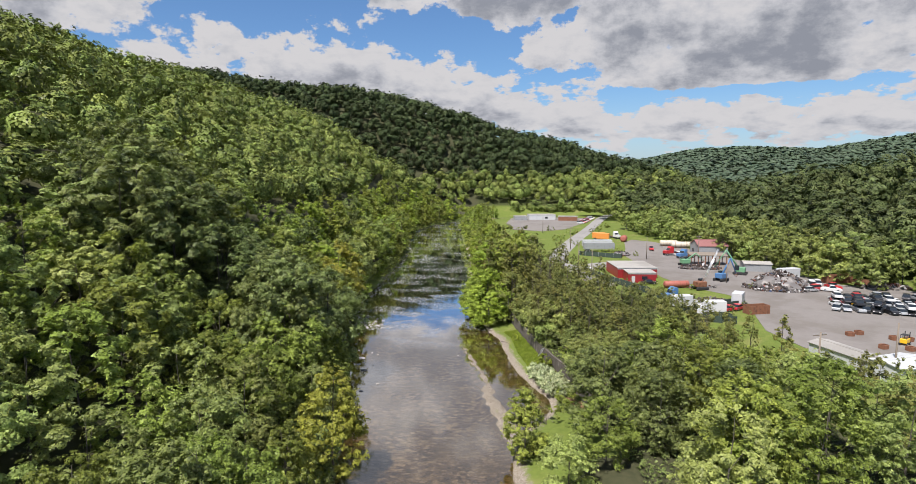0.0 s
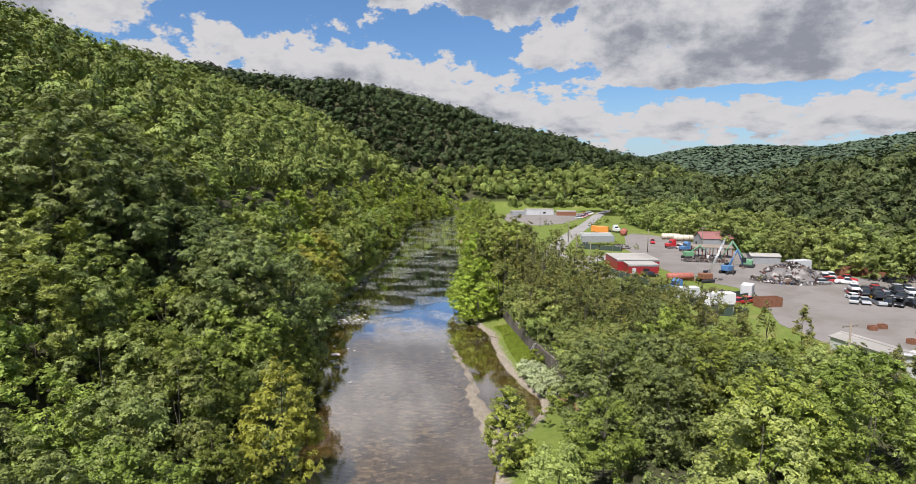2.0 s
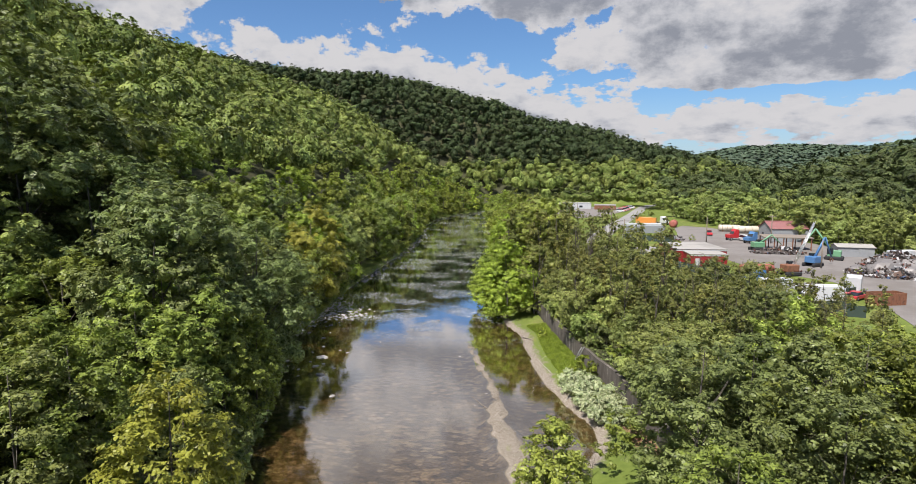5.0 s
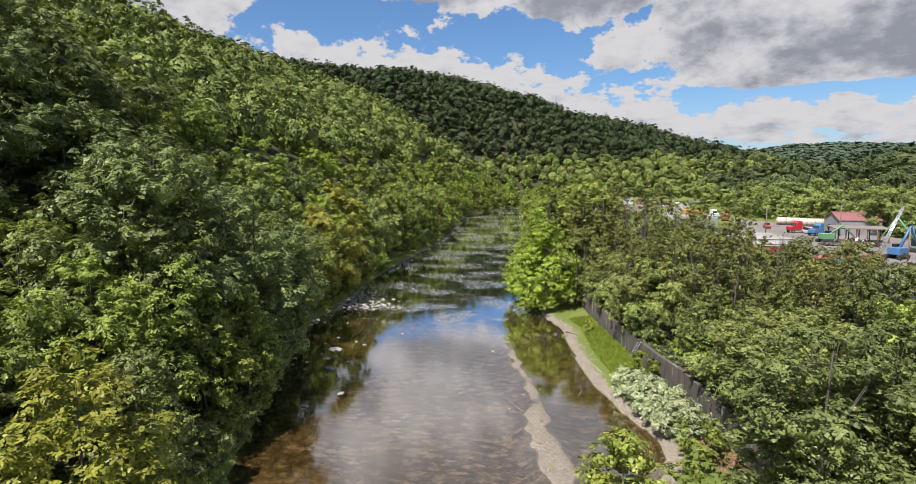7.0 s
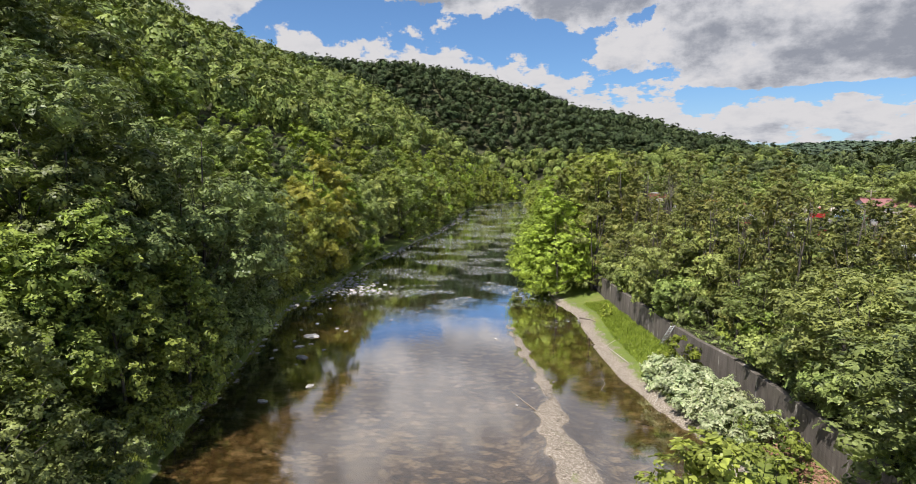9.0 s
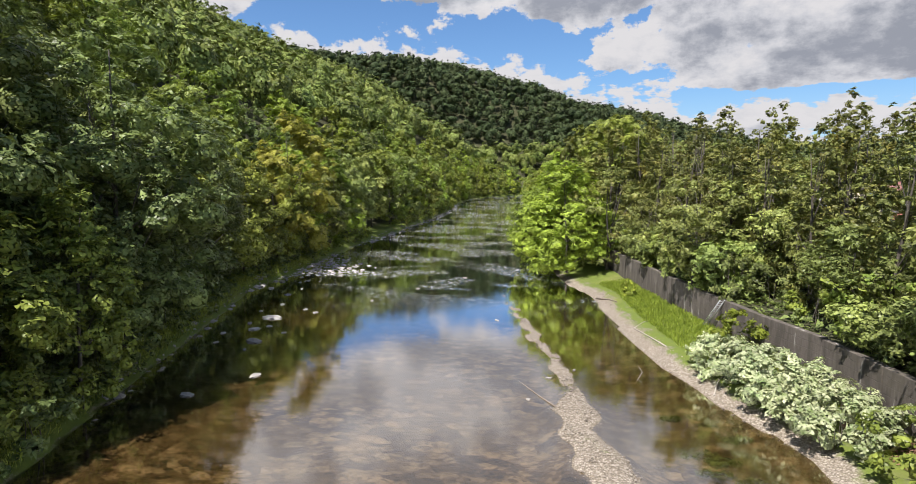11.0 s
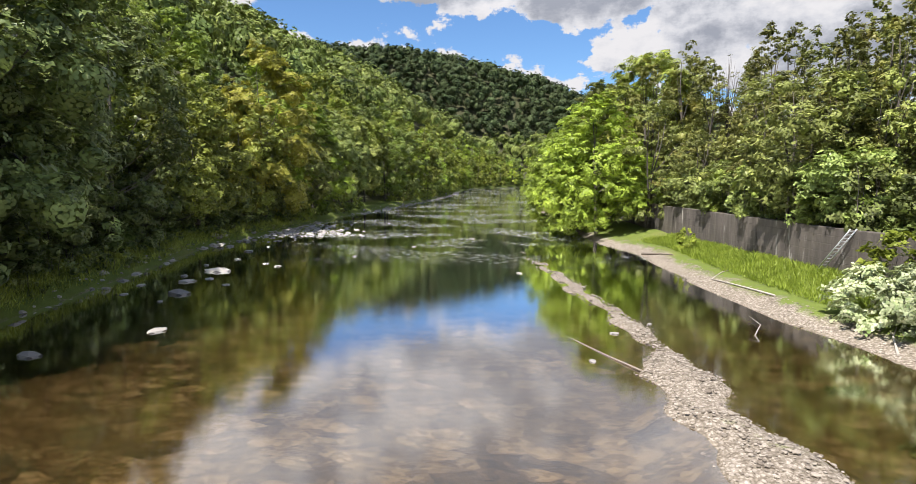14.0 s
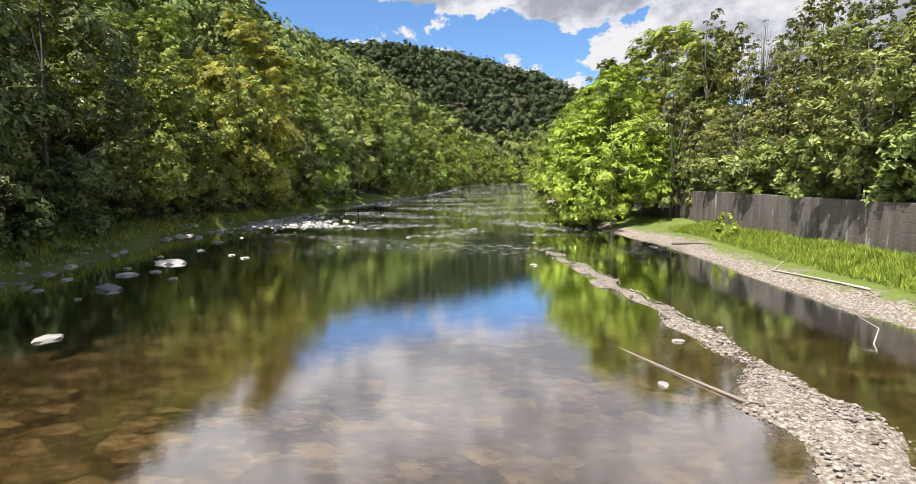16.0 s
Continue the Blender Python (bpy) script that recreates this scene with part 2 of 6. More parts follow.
def ground_material():
    m, n = material("ground_soil_stones_and_grass")
    pos = n.add("ShaderNodeNewGeometry").outputs["Position"]
    px, py, z = n.add("ShaderNodeSeparateXYZ", {0: pos}).outputs
    big, mid, fine = n.noise(pos, 0.12, 5.0), n.noise(pos, 1.1, 5.0), n.noise(pos, 9.0, 5.0, 0.7)
    grass = n.mix(mid, (0.060, 0.092, 0.014), (0.150, 0.185, 0.038))
    grass = n.mix(n.math("MULTIPLY", n.smooth(big, 0.52, 0.7), 0.5), grass, (0.20, 0.18, 0.07))
    floor = n.mix(mid, (0.020, 0.030, 0.009), (0.060, 0.065, 0.022))
    warp = n.add("ShaderNodeMixRGB", {0: 0.10, 1: pos, 2: n.noise(pos, 2.5, 3.0, 0.6, 1)}).outputs[0]
    v = n.add("ShaderNodeTexVoronoi", {"Vector": warp, "Scale": 11.0})
    u = n.add("ShaderNodeTexVoronoi", {"Vector": warp, "Scale": 26.0})
    pick = n.math("ADD", n.math("MULTIPLY", n.add("ShaderNodeSeparateColor", {0: v.outputs["Color"]}).outputs[0], 0.5), n.math("MULTIPLY", n.add("ShaderNodeSeparateColor", {0: u.outputs["Color"]}).outputs[1], 0.5))
    peb = n.ramp(pick, [(0.1, (0.12, 0.10, 0.075)), (0.5, (0.25, 0.215, 0.17)), (0.9, (0.40, 0.355, 0.30))])
    peb = n.mix(n.math("MULTIPLY", n.smooth(v.outputs["Distance"], 0.30, 0.70), 0.55), peb, (0.09, 0.07, 0.05))
    # riverbed: flat brown slabs and cobbles under silt
    bwarp = n.add("ShaderNodeMixRGB", {0: 0.30, 1: pos, 2: n.noise(pos, 0.9, 4.0, 0.6, 1)}).outputs[0]
    bm_ = n.add("ShaderNodeMapping", {"Vector": bwarp, "Scale": (1.0, 1.5, 1.0)}).outputs[0]
    a = n.add("ShaderNodeTexVoronoi", {"Vector": bm_, "Scale": 1.7})
    c = n.add("ShaderNodeTexVoronoi", {"Vector": bm_, "Scale": 6.5})
    tone = n.math("ADD", n.math("MULTIPLY", n.add("ShaderNodeSeparateColor", {0: a.outputs["Color"]}).outputs[0], 0.40), n.math("MULTIPLY", n.add("ShaderNodeSeparateColor", {0: c.outputs["Color"]}).outputs[1], 0.25))
    tone = n.math("ADD", tone, n.math("MULTIPLY", mid, 0.35))
    bed = n.ramp(tone, [(0.25, (0.034, 0.023, 0.010)), (0.5, (0.118, 0.086, 0.040)), (0.75, (0.30, 0.235, 0.135))])
    bed = n.mix(n.math("MULTIPLY", n.smooth(a.outputs["Distance"], 0.42, 0.75), 0.5), bed, (0.05, 0.034, 0.012))
    bed = n.mix(n.math("MULTIPLY", n.smooth(big, 0.42, 0.62), 0.55), bed, (0.105, 0.080, 0.034))
    low = n.math("ADD", z, n.math("MULTIPLY", n.math("SUBTRACT", mid, 0.5), 0.12))
    peb = n.mix(n.smooth(low, -0.12, 0.06), bed, peb)
    high = n.math("ADD", z, n.math("MULTIPLY", n.math("SUBTRACT", mid, 0.5), 0.7))
    west = n.math("MULTIPLY", n.smooth(px, -14.0, -19.0), 0.42)
    col = n.mix(n.smooth(n.math("ADD", high, west), 0.26, 0.52), peb, grass)
    col = n.mix(n.smooth(high, 7.5, 10.0), col, floor)
    litter = n.mix(mid, (0.022, 0.030, 0.012), (0.075, 0.070, 0.036))
    wood = n.math("SUBTRACT", n.math("MULTIPLY_ADD", py, -0.27, 67.0), n.math("ADD", px, n.math("MULTIPLY", big, 6.0)))
    wood = n.math("MULTIPLY", n.smooth(wood, -1.0, 3.0), n.smooth(z, 2.0, 3.2))
    wood = n.math("MULTIPLY", wood, n.smooth(py, 152.0, 142.0))
    left = n.math("MULTIPLY", n.smooth(px, -19.0, -23.0), n.smooth(z, 0.9, 1.5))
    col = n.mix(n.math("MAXIMUM", wood, left), col, litter)
    hgt = n.math("ADD", n.math("MULTIPLY", fine, 0.5), n.math("MULTIPLY", v.outputs["Distance"], -0.5))
    b = n.add("ShaderNodeBsdfPrincipled", {"Base Color": col, "Roughness": 0.93, "Specular IOR Level": 0.2, "Normal": bump(n, hgt, 0.5, 0.06)})
    finish(n, b.outputs[0])
    return m


def water_material():
    m, n = material("river_water")
    pos = n.add("ShaderNodeNewGeometry").outputs["Position"]
    y = n.add("ShaderNodeSeparateXYZ", {0: pos}).outputs[1]
    st = n.add("ShaderNodeMapping", {"Vector": pos, "Scale": (0.8, 1.6, 1.0)}).outputs[0]
    ripple = n.noise(st, 1.7, 3.0, 0.5)
    swell = n.noise(st, 0.35, 2.0, 0.5)
    rapid = n.smooth(n.noise(n.add("ShaderNodeMapping", {"Vector": pos, "Scale": (0.6, 1.0, 1.0)}).outputs[0], 0.13, 3.0), 0.46, 0.58)
    zone = n.math("MULTIPLY", n.smooth(y, 96.0, 116.0), rapid)
    chop = n.noise(st, 3.6, 4.0, 0.6)
    fine = n.noise(st, 7.5, 4.0, 0.65)
    h = n.math("ADD", n.math("MULTIPLY", ripple, 0.0011), n.math("MULTIPLY", swell, 0.0004))
    h = n.math("ADD", h, n.math("MULTIPLY", fine, 0.0012))
    h = n.math("ADD", h, n.math("MULTIPLY", n.math("MULTIPLY", chop, zone), 0.008))
    normal = bump(n, h, 1.0, 1.0)
    fres = n.add("ShaderNodeFresnel", {"IOR": 1.333, "Normal": normal}).outputs[0]
    clear = n.add("ShaderNodeBsdfTransparent", {0: (0.71, 0.64, 0.53, 1.0)})
    gloss = n.add("ShaderNodeBsdfGlossy", {0: (1, 1, 1, 1), "Roughness": 0.005, "Normal": normal})
    mix = n.add("ShaderNodeMixShader", {0: n.math("MULTIPLY_ADD", fres, 3.1, 0.06, clamp=True), 1: clear.outputs[0], 2: gloss.outputs[0]})
    crest = n.math("MULTIPLY", n.smooth(n.noise(n.add("ShaderNodeMapping", {"Vector": pos, "Scale": (0.6, 1.3, 1.0)}).outputs[0], 2.4, 4.0, 0.7), 0.53, 0.62), zone)
    # diffuse white for riffle foam and, painted with it, the glints on the crests
    foam_sparkle = n.add("ShaderNodeBsdfDiffuse", {0: (0.75, 0.76, 0.76, 1.0)})
    mix = n.add("ShaderNodeMixShader", {0: n.math("MULTIPLY", crest, 0.6), 1: mix.outputs[0], 2: foam_sparkle.outputs[0]})
    finish(n, mix.outputs[0])
    return m


M["ground"], M["water"] = ground_material(), water_material()

# ---------------------------------------------------------------- the lie of the land
LEFT_Y, LEFT_X = [-200, 20, 58, 75, 85, 98, 107, 118, 132, 155, 172, 210, 260, 300, 360, 400, 450, 480, 600], [-16, -16, -21, -27, -30, -34, -37, -37, -39, -41, -41, -42, -46, -53, -56, -50, -28, 40, 900]
RIGHT_Y, RIGHT_X = [-200, 42, 50, 56, 62, 67, 70, 75, 77, 80, 84, 87, 92, 99, 110, 116, 122, 150, 162, 235, 330, 395, 420, 440, 600], [6, 5, 3.6, 3.4, 5.0, 8.0, 9.6, 10, 9.2, 7.6, 6.4, 5.2, 4, 2.6, 1.3, -1.5, -3, -7, -9, -13, -24, -24, -8, 40, 900]
WALL_Y, WALL_X = [-300, 60, 75, 84, 88, 95, 104, 113, 121, 128, 150, 235, 330, 395, 500, 5000], [17, 17, 14.8, 13, 11.4, 9.7, 7.7, 5.7, 4.2, 2.8, -1, -7, -17, -17, 0, 0]
CANOPY_X, CANOPY_Z = [-900, -450, -330, -256, -212, -175, -143, -112, -75, -42, -30], [152, 146, 136, 119, 106, 94, 80, 62, 41, 21, 17]
RIDGE_X, RIDGE_Z = [-900, -330, -273, -180, -108, -75, 8, 43, 95, 170, 230, 300], [170, 156, 144, 137, 126, 116, 90, 81, 66, 47, 26, 18]
EDGE_Y, EDGE_X = [-200, 60, 100, 148, 156, 198, 240, 270, 330, 400, 500], [135, 135, 128, 118, 104, 96, 92, 84, 75, 76, 90]
SPUR_X, SPUR_Y = [-900, -330, -245, -112, -60, 0], [640, 560, 490, 440, 420, 400]
FAR_X, FAR_Z = [-4000, 300, 569, 747, 970, 1213, 1296, 1563, 2200, 4000], [40, 50, 75, 110, 118, 108, 123, 162, 215, 200]
BAR = [(112, -8.5, 0.5), (105, -7.3, 0.7), (98, -5.0, 0.85), (94, -4.1, 0.95), (88, -2.0, 0.75), (82, -0.7, 0.75), (79, -0.6, 1.1), (75, -0.1, 1.45), (70, 1.5, 1.6), (62, 3.2, 1.3), (57, 4.2, 0.3)]
WALL_TOP = 3.65


def smoothstep(a, b, v):
    t = np.clip((v - a) / (b - a), 0, 1)
    return t * t * (3 - 2 * t)


def wiggle(x, y, size, seed=0.0):
    """Cheap smooth noise in -1..1."""
    a, b = x / size + seed, y / size - seed * 1.7
    return (np.sin(a * 1.7 + 1.3 * np.sin(b * 1.1)) + np.sin(b * 2.1 + 1.7 * np.sin(a * 0.9 + 2)) + np.sin((a + b) * 1.3 + seed)) / 3


def bar_rise(x, y):
    by = np.array([b[0] for b in BAR])[::-1]
    cx = np.interp(y, by, np.array([b[1] for b in BAR])[::-1])
    w = np.interp(y, by, np.array([b[2] for b in BAR])[::-1], left=0, right=0)
    q = np.abs(x - cx + 0.45 * wiggle(x, y, 1.2, 3)) / np.maximum(w, 0.05)
    crest = np.interp(y, [57, 78, 81, 89, 93, 97, 101, 112], [1.0, 1.0, 0.86, 0.84, 0.88, 0.86, 0.74, 0.6])
    return smoothstep(1.9, 0.3, q) * (w > 0.02) * crest


def height(x, y):
    """Ground height."""
    x, y = np.asarray(x, float), np.asarray(y, float)
    left, right, wall = np.interp(y, LEFT_Y, LEFT_X), np.interp(y, RIGHT_Y, RIGHT_X), np.interp(y, WALL_Y, WALL_X)
    dl, dr = left - x, x - right
    # left bank and mountain
    fore = 0.52 + 0.30 * smoothstep(0.0, 1.6, dl) + 0.9 * smoothstep(2, 8, dl) + 2.2 * smoothstep(8, 30, dl)
    shift = np.interp(y, [0, 100, 200, 300, 400], [-6, -4, 0, 8, 0])
    lean = np.interp(x + shift, CANOPY_X, CANOPY_Z) - 16
    hill = np.where(dl > 0, np.maximum(fore, lean * smoothstep(3, 32, dl)), 0)
    hill *= 1 - 0.72 * smoothstep(0, 110, y - np.interp(x, SPUR_X, SPUR_Y))
    # right bank, wall, yard, hill behind it
    inner = 0.10 + 0.42 * smoothstep(0.4, 1.9, dr) + 0.6 * smoothstep(2.5, 6, dr)
    bank = inner * 1.0
    behind = 3.5 + 1.5 * smoothstep(4, 25, x - wall)
    slope = np.where(y < 130, 0, 1) * smoothstep(130, 150, y)
    natural = 0.12 + 4.0 * smoothstep(0.5, 11, dr) + 0.9 * smoothstep(15, 40, dr)
    plateau = np.where(x > wall + 0.15, behind, bank)
    right_h = plateau * (1 - slope) + natural * slope
    low = smoothstep(60, 40, y)
    right_h = right_h * (1 - low) + (0.2 + 4.6 * smoothstep(0.5, 12, dr)) * low
    edge = np.interp(y, EDGE_Y, EDGE_X)
    beyond = x - edge
    right_h = right_h + np.where(beyond > 0, 24 * smoothstep(15, 130, beyond) + 14 * smoothstep(100, 300, beyond), 0) * (1 - 0.8 * smoothstep(300, 430, y))
    bed = -0.16 - 0.42 * smoothstep(0, 9, -dl) * smoothstep(0, 5, -dr) + 0.10 * wiggle(x, y, 3.1) + 0.12 * wiggle(x, y, 9.0, 5)
    bed = bed + bar_rise(x, y) * (0.20 - bed + 0.13 * wiggle(x, y, 0.9, 7))
    z = np.where(dl > 0, hill, np.where(dr > 0, right_h, bed))
    z = z * np.where((dl > 0) | (dr > 0), np.clip(np.minimum(np.abs(dl), np.abs(dr)) * 2.0, 0.0, 1), 1)
    # mountain across the bend
    ridge = np.interp(x, RIDGE_X, RIDGE_Z) - 15
    rise = smoothstep(455, 640, y + 0.10 * np.abs(x)) * (1 - 0.75 * smoothstep(680, 1000, y))
    z = np.where(y > 440, np.maximum(z, ridge * rise), z)
    far = np.interp(x * 2300 / np.maximum(y, 500), FAR_X, FAR_Z) * smoothstep(1100, 2250, y)
    z = np.where(y > 1000, np.maximum(z, far), z)
    rough = np.clip((z - 6) / 20, 0, 1)
    return z + rough * 2.5 * wiggle(x, y, 28.0, 2) + np.where((z > 0.6) & (z < 6) & (x < wall + 18), 0.10 * wiggle(x, y, 2.3, 4), 0)


def steps(*runs):
    out = []
    for a, b, s in runs:
        out += list(np.arange(a, b - 1e-6, s))
    return out


def grid_mesh(name, X, Y, Z):
    rows, cols = X.shape
    me = bpy.data.meshes.new(name)
    me.vertices.add(rows * cols)
    me.vertices.foreach_set("co", np.stack([X, Y, Z], -1).astype(np.float32).ravel())
    i = np.arange(rows * cols).reshape(rows, cols)
    quads = np.stack([i[:-1, :-1], i[:-1, 1:], i[1:, 1:], i[1:, :-1]], -1).reshape(-1, 4)
    me.loops.add(quads.size)
    me.loops.foreach_set("vertex_index", quads.ravel())
    me.polygons.add(len(quads))
    me.polygons.foreach_set("loop_start", np.arange(0, quads.size, 4))
    me.polygons.foreach_set("use_smooth", np.ones(len(quads), bool))
    me.update(calc_edges=True)
    return me


def build_ground():
    ys = steps((-400, -40, 40), (-40, 52, 2.0), (52, 130, 0.7), (130, 200, 1.6), (200, 330, 5), (330, 700, 12), (700, 1400, 40), (1400, 4600, 160))
    us = steps((-4200, -900, 300), (-900, -400, 50), (-400, -64, 8), (-64, 0, 0.75), (0.02, 0.4, 0.12), (0.6, 8, 1.0), (8, 130, 5), (130, 420, 14), (420, 1000, 70), (1000, 4300, 300))
    V, U = np.meshgrid(ys, us, indexing="ij")
    X = U + np.interp(V, WALL_Y, WALL_X)
    Z = height(X, V)
    me = grid_mesh("ground", X, V, Z)
    me.materials.append(M["ground"])
    ob = tagged(new("ground", me), "valley ground with stony riverbed, grassy banks and wooded slopes", "ground", kind="structure")
    ys = steps((-400, -40, 40), (-40, 480, 4), (480, 600, 30))
    rows = []
    for v in ys:
        a, b = np.interp(v, LEFT_Y, LEFT_X) - 1.5, np.interp(v, RIGHT_Y, RIGHT_X) + 1.5
        rows.append([(a + (b - a) * k / 14, v, 0.0) for k in range(15)])
    R = np.array(rows)
    me = grid_mesh("water", R[..., 0], R[..., 1], R[..., 2])
    me.materials.append(M["water"])
    tagged(new("water", me), "shallow brown river with glassy reflections and riffles", "river", kind="structure")


build_ground()


# ---------------------------------------------------------------- plants
def cards(centres, normals, size, rng, aspect=0.62, fold=0.18, corners=4):
    """Leaf shapes: one pointed, slightly folded leaf of three or four corners at each centre."""
    n = len(centres)
    nrm = normals / (np.linalg.norm(normals, axis=1, keepdims=True) + 1e-9)
    t = np.cross(nrm, rng.normal(size=(n, 3)))
    t /= np.linalg.norm(t, axis=1, keepdims=True) + 1e-9
    b = np.cross(nrm, t)
    s = (size * rng.uniform(0.65, 1.35, n))[:, None]
    if corners == 3:
        s = s * 1.25
        P = np.stack([centres - t * s * 0.5 - b * s * aspect * 0.5, centres - t * s * 0.5 + b * s * aspect * 0.5, centres + t * s * 0.5], 1)
        return P.reshape(-1, 3)
    P = np.stack([centres - t * s * 0.5, centres + b * s * aspect * 0.5 + nrm * s * fold, centres + t * s * 0.5, centres - b * s * aspect * 0.5 + nrm * s * fold], 1)
    return P.reshape(-1, 3)


def quads_mesh(name, verts, mat, core=None, corners=4):
    """A mesh of loose leaves, round a core of triangles where one is given."""
    me = bpy.data.meshes.new(name)
    n = len(verts)
    V, F = core if core is not None else (np.zeros((0, 3)), np.zeros((0, 3), int))
    nt = F.size
    me.vertices.add(n + len(V))
    me.vertices.foreach_set("co", np.concatenate([np.asarray(verts, np.float32), V.astype(np.float32)]).ravel())
    me.loops.add(n + nt)
    me.loops.foreach_set("vertex_index", np.concatenate([np.arange(n), F.ravel() + n]))
    me.polygons.add(n // corners + nt // 3)
    me.polygons.foreach_set("loop_start", np.concatenate([np.arange(0, n, corners), n + np.arange(0, nt, 3)]))
    me.update(calc_edges=True)
    me.materials.append(mat)
    return me


def clump_cores(rng, C, W, stretch, share=0.62):
    """The dense inner foliage of each clump: a small uneven body."""
    bm = bmesh.new()
    bmesh.ops.create_icosphere(bm, subdivisions=0 if len(C) > 12 else 1, radius=1.1)
    P, F = np.array([v.co[:] for v in bm.verts]), np.array([[v.index for v in f.verts] for f in bm.faces])
    bm.free()
    V = [c + P * rng.uniform(0.75, 1.25, (len(P), 1)) * w * share * np.array([1, 1, stretch]) for c, w in zip(C, W)]
    T = [F + i * len(P) for i in range(len(C))]
    return np.concatenate(V), np.concatenate(T)


def crown_points(rng, H, R, base, shape, clumps, leaves, stretch=0.95, dome=0.4):
    """Leaf places and normals for a crown from base to H, made of clumps."""
    C, W = [], []
    while len(C) < clumps:
        k = rng.uniform(0, 1)
        if shape == "round":
            r = np.sqrt(max(0, 1 - (2 * k - 0.9) ** 2 / 1.25))
        elif shape == "egg":
            r = min(1, 0.62 + k * 1.6) * (1 - k ** 2.2) ** 0.7
        elif shape == "column":
            r = min(1, k * 4 + 0.35) * (1 - k ** 3) ** 0.8 * 0.9
        else:  # vase: widest near the top
            r = (0.35 + 0.65 * k) * np.sqrt(max(0, 1 - max(0, (k - 0.62) / 0.4) ** 2))
        a = rng.uniform(0, 2 * math.pi)
        f = rng.uniform(0.45, 1.0) ** 0.5
        C.append((R * r * f * math.cos(a), R * r * f * math.sin(a), base + (H - base) * k * 0.94))
        W.append(R * rng.uniform(0.20, 0.36) * (0.5 + 0.5 * r) * (1.3 if shape == "egg" else 1.0))
    C, W = np.array(C), np.array(W)
    # every clump carries tufts, and every tuft its leaves
    tufts = max(clumps, leaves // 9)
    pick = rng.choice(clumps, tufts, p=W ** 2 / (W ** 2).sum())
    d = rng.normal(size=(tufts, 3))
    d /= np.linalg.norm(d, axis=1, keepdims=True)
    d[:, 2] = np.where(d[:, 2] < -0.45, -d[:, 2], d[:, 2])
    T = C[pick] + d * (W[pick] * rng.uniform(0.62, 1.12, tufts))[:, None] * np.array([1, 1, stretch])
    size = np.clip(W[pick] * rng.uniform(0.18, 0.34, tufts), 0.12, 0.6)
    k = rng.integers(tufts, size=leaves)
    e = rng.normal(size=(leaves, 3))
    e /= np.linalg.norm(e, axis=1, keepdims=True)
    e[:, 2] = np.where(e[:, 2] < -0.3, -e[:, 2], e[:, 2])
    P = T[k] + e * (size[k] * rng.uniform(0.5, 1.05, leaves))[:, None] * np.array([1.1, 1.1, 0.8])
    N = e * 0.75 + d[k] * 0.45 + np.array([0, 0, 0.4]) + rng.normal(size=(leaves, 3)) * 0.30
    out = P - np.array([0, 0, base + 0.35 * (H - base)])
    N = N + dome * out / (np.linalg.norm(out, axis=1, keepdims=True) + 1e-9)
    return P, N, C, W


def tube(bm, pts, radii, sides=6):
    rings = []
    for i, (p, r) in enumerate(zip(pts, radii)):
        p = Vector(p)
        ahead = (Vector(pts[min(i + 1, len(pts) - 1)]) - Vector(pts[max(i - 1, 0)])).normalized()
        side = ahead.orthogonal().normalized()
        up = ahead.cross(side)
        rings.append([bm.verts.new(p + (side * math.cos(2 * math.pi * k / sides) + up * math.sin(2 * math.pi * k / sides)) * r) for k in range(sides)])
    for a, b in zip(rings, rings[1:]):
        for k in range(sides):
            bm.faces.new((a[k], a[(k + 1) % sides], b[(k + 1) % sides], b[k])).smooth = True
    bm.faces.new(rings[-1])


def part(name, bm, mat, parent, label="", smooth=False):
    me = bpy.data.meshes.new(name)
    bm.to_mesh(me)
    bm.free()
    me.materials.append(mat)
    if smooth:
        me.polygons.foreach_set("use_smooth", np.ones(len(me.polygons), bool))
    ob = new(name, me)
    ob.parent = parent
    return tagged(ob, label)


